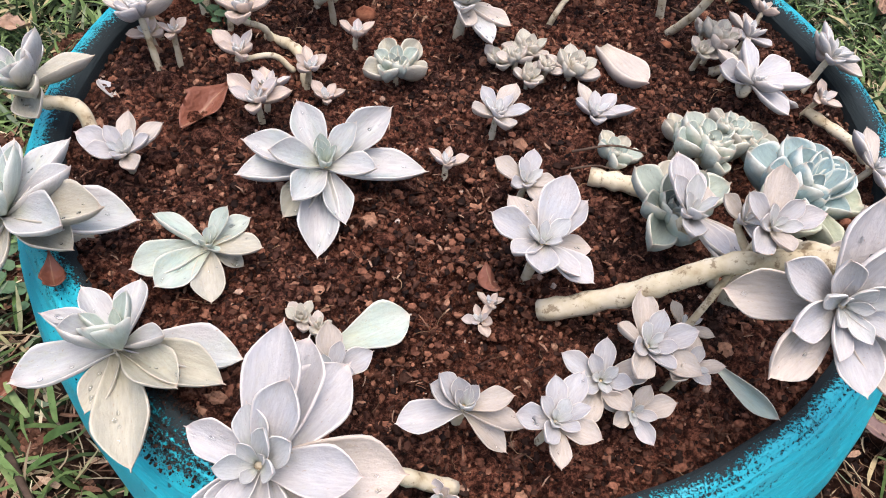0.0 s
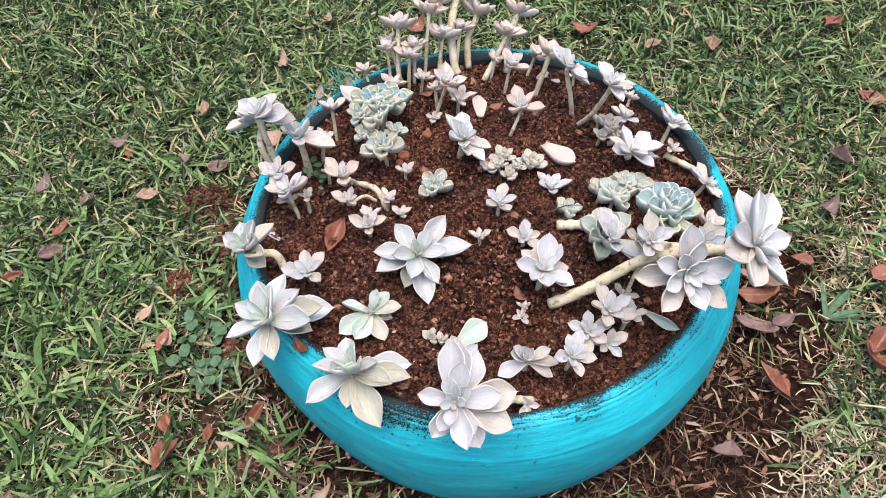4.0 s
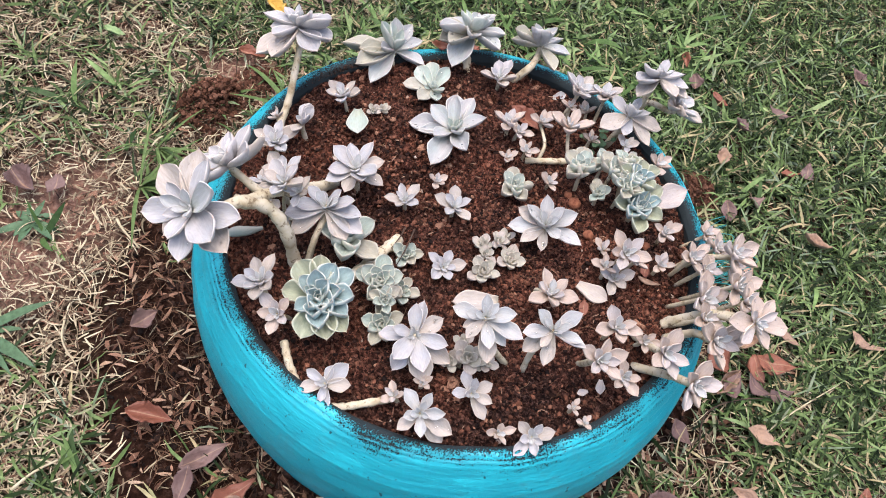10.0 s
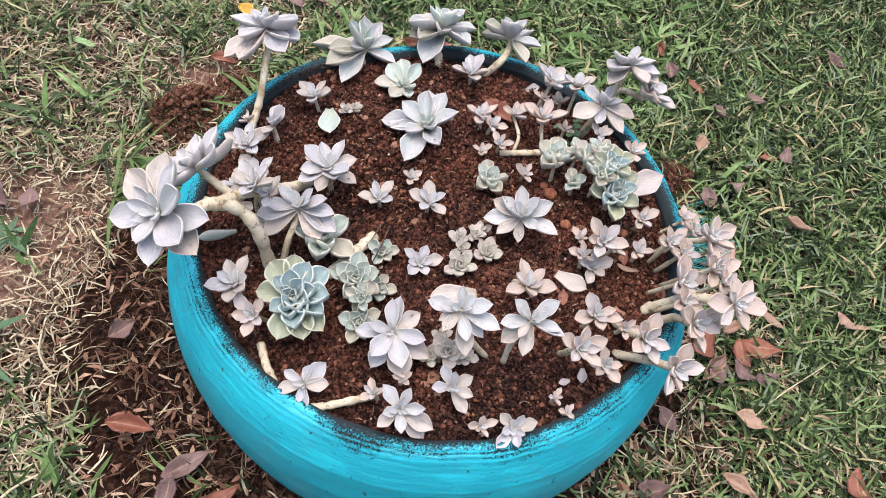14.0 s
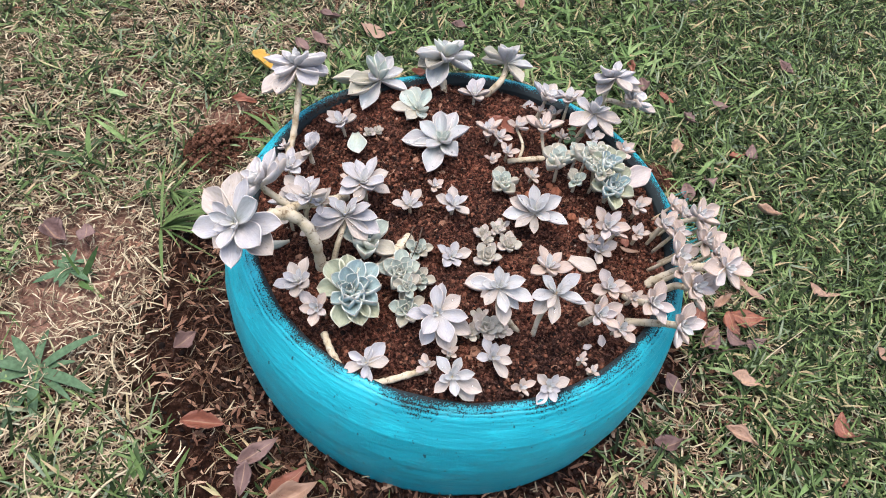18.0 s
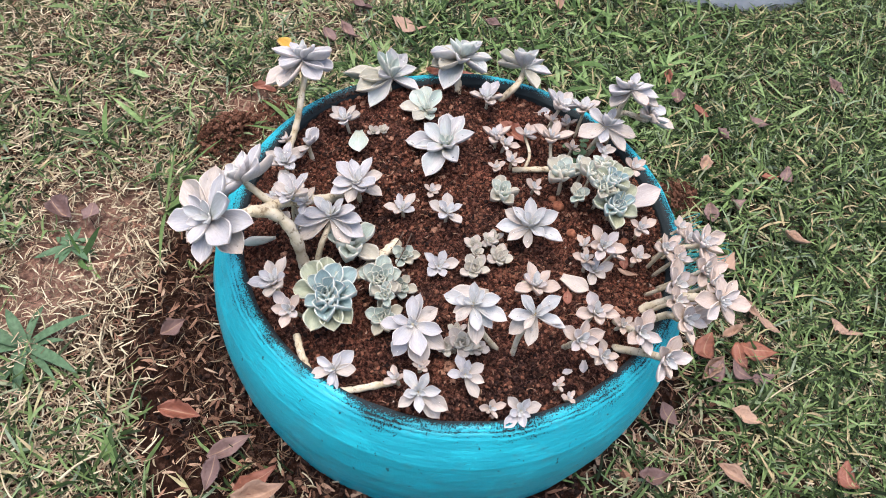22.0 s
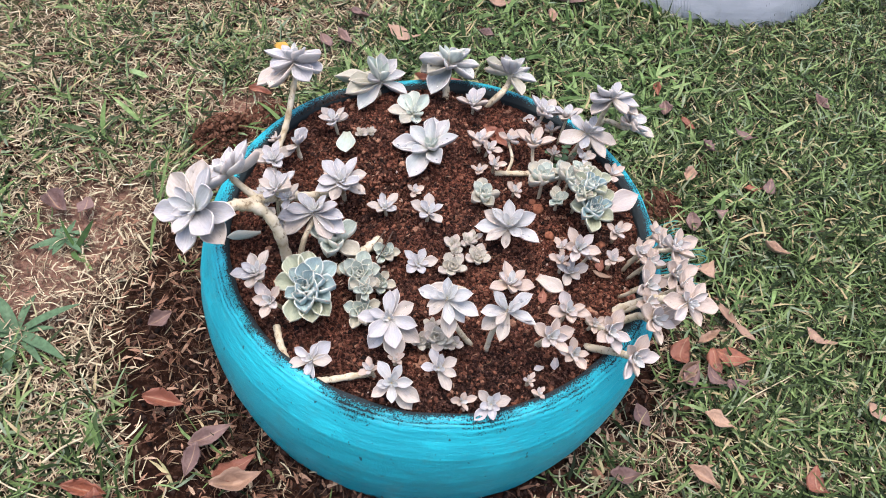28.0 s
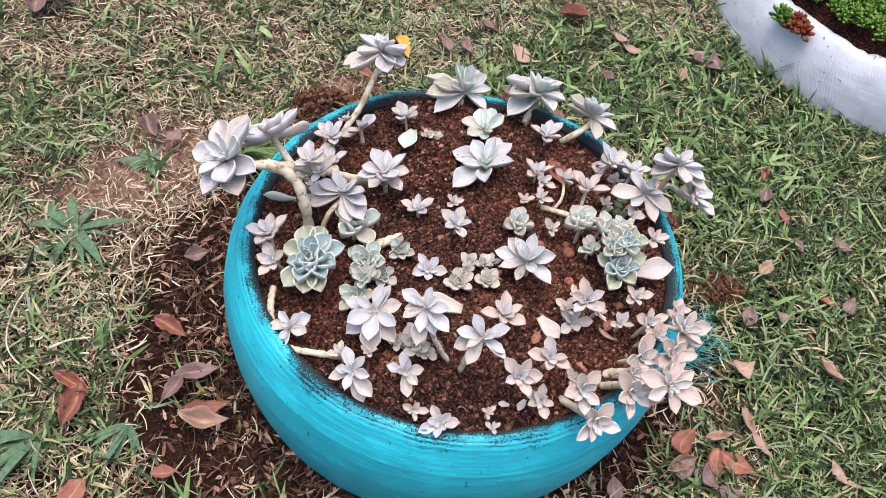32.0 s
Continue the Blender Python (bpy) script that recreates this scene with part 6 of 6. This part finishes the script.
# ---- weeds and tufts ----
def weed(x, y, count, length, width, lifts, mat, label, seed, aim=None):
    """A flat rosette of narrow leaves growing from the lawn."""
    rng = random.Random(seed)
    root = new("weed", None)
    root.matrix_basis = pose(x, y, 0.004)
    root.empty_display_size = 0.02
    tagged(root, label, "weed")
    for i in range(count):
        ln, w = length * rng.uniform(0.6, 1.1), width * rng.uniform(0.7, 1.2)
        lift, bend = radians(rng.uniform(*lifts)), rng.uniform(0.3, 1.1)
        verts, faces, px, pz = [], [], 0.0, 0.0
        for s in range(7):
            f = s / 6
            half = max(0.0004, w * 0.5 * (0.45 + 1.9 * f - 2.3 * f ** 2))
            verts += [(px, -half, pz + half * 0.3), (px, 0, pz - half * 0.15), (px, half, pz + half * 0.3)]
            px, pz = px + ln / 6 * math.cos(lift), max(0.003, pz + ln / 6 * math.sin(lift))
            lift -= bend / 6
            if s:
                b = (s - 1) * 3
                faces += [(b, b + 3, b + 4, b + 1), (b + 1, b + 4, b + 5, b + 2)]
        az = 360 * i / count + rng.uniform(-20, 20) if aim is None else aim + rng.gauss(0, 38)
        part("weed_leaf", mesh_of("weed_leaf", verts, faces, mat), root, pose(x, y, 0.006, 0, 0, az))
    return root


weed(0.212, -0.542, 9, 0.050, 0.014, (5, 25), WEED, "flat grey-green weed on bare earth", 1)
weed(0.375, -0.470, 11, 0.095, 0.017, (8, 45), WEED, "broad-leaved green weed in dry grass", 2)
weed(0.080, -0.470, 26, 0.130, 0.006, (10, 60), GRASS, "tuft of long grass leaning towards the planter", 3, 120)
weed(0.010, -0.500, 18, 0.100, 0.005, (10, 60), GRASS, "tuft of long grass leaning towards the planter", 4, 60)
weed(0.566, -0.180, 12, 0.110, 0.011, (5, 30), WEED, "tuft of long grey-green blades in dry grass", 11, 20)
weed(0.468, -0.128, 9, 0.080, 0.009, (5, 30), WEED, "tuft of long grey-green blades in dry grass", 12, 0)
weed(0.179, 0.745, 8, 0.055, 0.020, (5, 25), WEED, "dark blue-green weed in the lawn", 5)
weed(0.560, 0.330, 9, 0.090, 0.015, (5, 30), WEED, "dark blue-green weed in the lawn", 6)
weed(-0.985, -0.060, 12, 0.085, 0.010, (25, 80), GRASS, "green grass tuft at the foot of the white tyre", 7)
weed(-0.990, 0.030, 10, 0.080, 0.010, (25, 80), GRASS, "green grass tuft at the foot of the white tyre", 8)
weed(-0.300, -0.330, 14, 0.110, 0.010, (10, 50), GRASS, "tuft of broad grass beside the planter", 9)
weed(-0.180, -0.385, 12, 0.120, 0.010, (10, 50), GRASS, "tuft of broad grass beside the planter", 10)


# ---- frayed threads at the cut edge ----
def thread_tuft():
    rng = random.Random(9)
    verts, faces = [], []
    for i in range(34):
        a = math.radians(rng.uniform(118, 134))
        r0, z0 = 0.318, rng.uniform(0.14, 0.20)
        pts = []
        wide, phase = rng.uniform(0.02, 0.05), rng.uniform(-0.5, 0.5)
        for k in range(9):
            f = k / 8
            r = r0 + wide * math.sin(f * math.pi) * 1.2 + 0.012
            b = a + phase * 0.25 * f
            pts.append(Vector((r * math.cos(b), r * math.sin(b), z0 - 0.02 + 0.03 * math.sin(f * 3 + phase) - 0.05 * f)))
        v, f = tube_data(pts, lambda s: 0.00055, 4, 0.0)
        faces += [tuple(j + len(verts) for j in q) for q in f]
        verts += v
    tagged(new("frayed_threads", mesh_of("frayed_threads", verts, faces, THREAD)), "frayed turquoise-painted threads hanging from the tyre's edge", "threads", kind="stuff")


thread_tuft()


# ---- the white tyre further off ----
tyre_thing("white_tyre_planter", slope_profile(0.316, 0.152, 0.366), (4, 14), ("inner_wall", "lip", "outer_wall"), 0.0, 300, WHITE, 0.004, 4.0, WHITE_AT, "old white-painted tyre planter standing on the lawn")
verts, faces = [], []
for ring in range(13):
    for k in range(48):
        a, r = 2 * math.pi * k / 48, 0.298 * ring / 12
        verts.append((WHITE_AT[0] + r * math.cos(a), WHITE_AT[1] + r * math.sin(a), 0.140 + 0.02 * (1 - (ring / 12) ** 2) + 0.006 * noise.noise((r * 20 * math.cos(a), r * 20 * math.sin(a), 3))))
for ring in range(12):
    for k in range(48):
        faces.append((ring * 48 + k, (ring + 1) * 48 + k, (ring + 1) * 48 + (k + 1) % 48, ring * 48 + (k + 1) % 48))
tagged(new("white_tyre_soil", mesh_of("white_tyre_soil", verts, faces, SOIL)), "dark soil inside the white tyre", "soil")


def sedum(name, cx, cy, cz, rx, ry, shoots, mat, label, seed, tall, stretch=1.0):
    """A cushion of fleshy shoots, each a whorl of small bean-shaped leaves."""
    rng = np.random.default_rng(seed)
    bean = ICO_V * np.array([1.0, 0.36, 0.32])
    verts, faces = [], []
    for i in range(shoots):
        a, r = rng.uniform(0, 6.28), math.sqrt(rng.uniform(0, 1))
        foot = np.array([cx + rx * r * math.cos(a), cy + ry * r * math.sin(a), cz + tall * (1 - 0.35 * r ** 6) * rng.uniform(0.55, 1.1)])
        for k in range(14):
            f = k / 13
            az, lift = k * 2.4 + i, 0.15 + 1.25 * f
            d = np.array([math.cos(az) * math.cos(lift), math.sin(az) * math.cos(lift), math.sin(lift)])
            side = np.cross([0, 0, 1.0], d)
            side /= np.linalg.norm(side) + 1e-9
            frame3 = np.stack([d, side, np.cross(d, side)])
            ln = 0.0090 * stretch * (1.0 - 0.45 * f)
            verts.append((bean * ln) @ frame3 + foot + d * ln + np.array([0, 0, 0.012 * f]))
    n = len(verts)
    faces = (np.arange(n)[:, None, None] * len(ICO_V) + ICO_F[None]).reshape(-1, 3)
    ob = new(name, mesh_of(name, np.concatenate(verts).tolist(), faces.tolist(), mat))
    tagged(ob, label, "sedum")


sedum("green_sedum", WHITE_AT[0] - 0.004, WHITE_AT[1], 0.156, 0.313, 0.313, 2500, SEDUM, "dense cushion of bright green sedum in the white tyre", 71, 0.046)
sedum("rim_sedum", WHITE_AT[0] + 0.346, WHITE_AT[1] - 0.082, 0.116, 0.011, 0.018, 6, SEDUM, "small green sedum shoots at the white rim", 73, 0.02, 1.7)
sedum("red_tipped_sedum", WHITE_AT[0] + 0.344, WHITE_AT[1] - 0.040, 0.118, 0.012, 0.026, 8, REDDISH, "red-tipped sedum shoots spilling over the white rim", 72, 0.02, 1.7)


# ---- twigs and long straws on the ground ----
def twig(points, thick, mat, label):
    v, f = tube_data(spline(points, 6), lambda s: thick * (1 - 0.45 * s), 6, 0.2, points[0][0] * 40)
    tagged(new("twig", mesh_of("twig", v, f, mat)), label, "twig")


BARK = plain_material("twig_bark", (0.035, 0.022, 0.016), (0.10, 0.065, 0.045), 90.0, 0.85, 0.2)
PALE = plain_material("dry_stalk", (0.36, 0.29, 0.17), (0.55, 0.47, 0.31), 60.0, 0.7, 0.3)
twig([(0.062, -0.046, 0.224), (0.090, -0.040, 0.228), (0.116, -0.038, 0.222)], 0.0011, BARK, "thin black twig lying across a small rosette")
twig([(0.062, -0.058, 0.219), (0.080, -0.055, 0.222), (0.098, -0.056, 0.219)], 0.0009, BARK, "thin black twig lying across a small rosette")
twig([(-0.330, -0.225, 0.022), (-0.291, -0.264, 0.020), (-0.232, -0.288, 0.014)], 0.0035, BARK, "dark dead twig in the grass by the planter")
twig([(-0.430, -0.316, 0.020), (-0.378, -0.336, 0.022), (-0.345, -0.352, 0.016)], 0.0050, BARK, "short grey-brown stick in the grass")
twig([(0.500, -0.288, 0.020), (0.474, -0.280, 0.026), (0.448, -0.270, 0.022)], 0.0022, PALE, "pale dry stalk lying in the lawn")
twig([(0.146, -0.452, 0.014), (0.158, -0.430, 0.022), (0.166, -0.396, 0.014)], 0.0022, PALE, "pale dry stalk lying on the bare earth")
twig([(-0.060, 0.462, 0.020), (-0.120, 0.492, 0.028), (-0.205, 0.542, 0.022)], 0.0014, PALE, "long thin dry stalk lying in the lawn")
twig([(-0.140, 0.722, 0.020), (-0.085, 0.755, 0.028), (-0.030, 0.800, 0.020)], 0.0020, PALE, "long thin dry stalk lying in the lawn")
twig([(0.300, -0.400, 0.014), (0.330, -0.375, 0.020), (0.345, -0.340, 0.014)], 0.0016, PALE, "pale dry stalk lying in the lawn")
twig([(0.532, -0.247, 0.016), (0.544, -0.322, 0.022), (0.490, -0.389, 0.024), (0.408, -0.407, 0.020), (0.365, -0.457, 0.014)], 0.0012, PALE, "long curved dry stalk lying in the lawn")
twig([(0.012, 0.396, 0.014), (-0.046, 0.384, 0.022), (-0.095, 0.421, 0.026), (-0.144, 0.491, 0.018)], 0.0014, BARK, "long curved brown stalk lying by the planter")
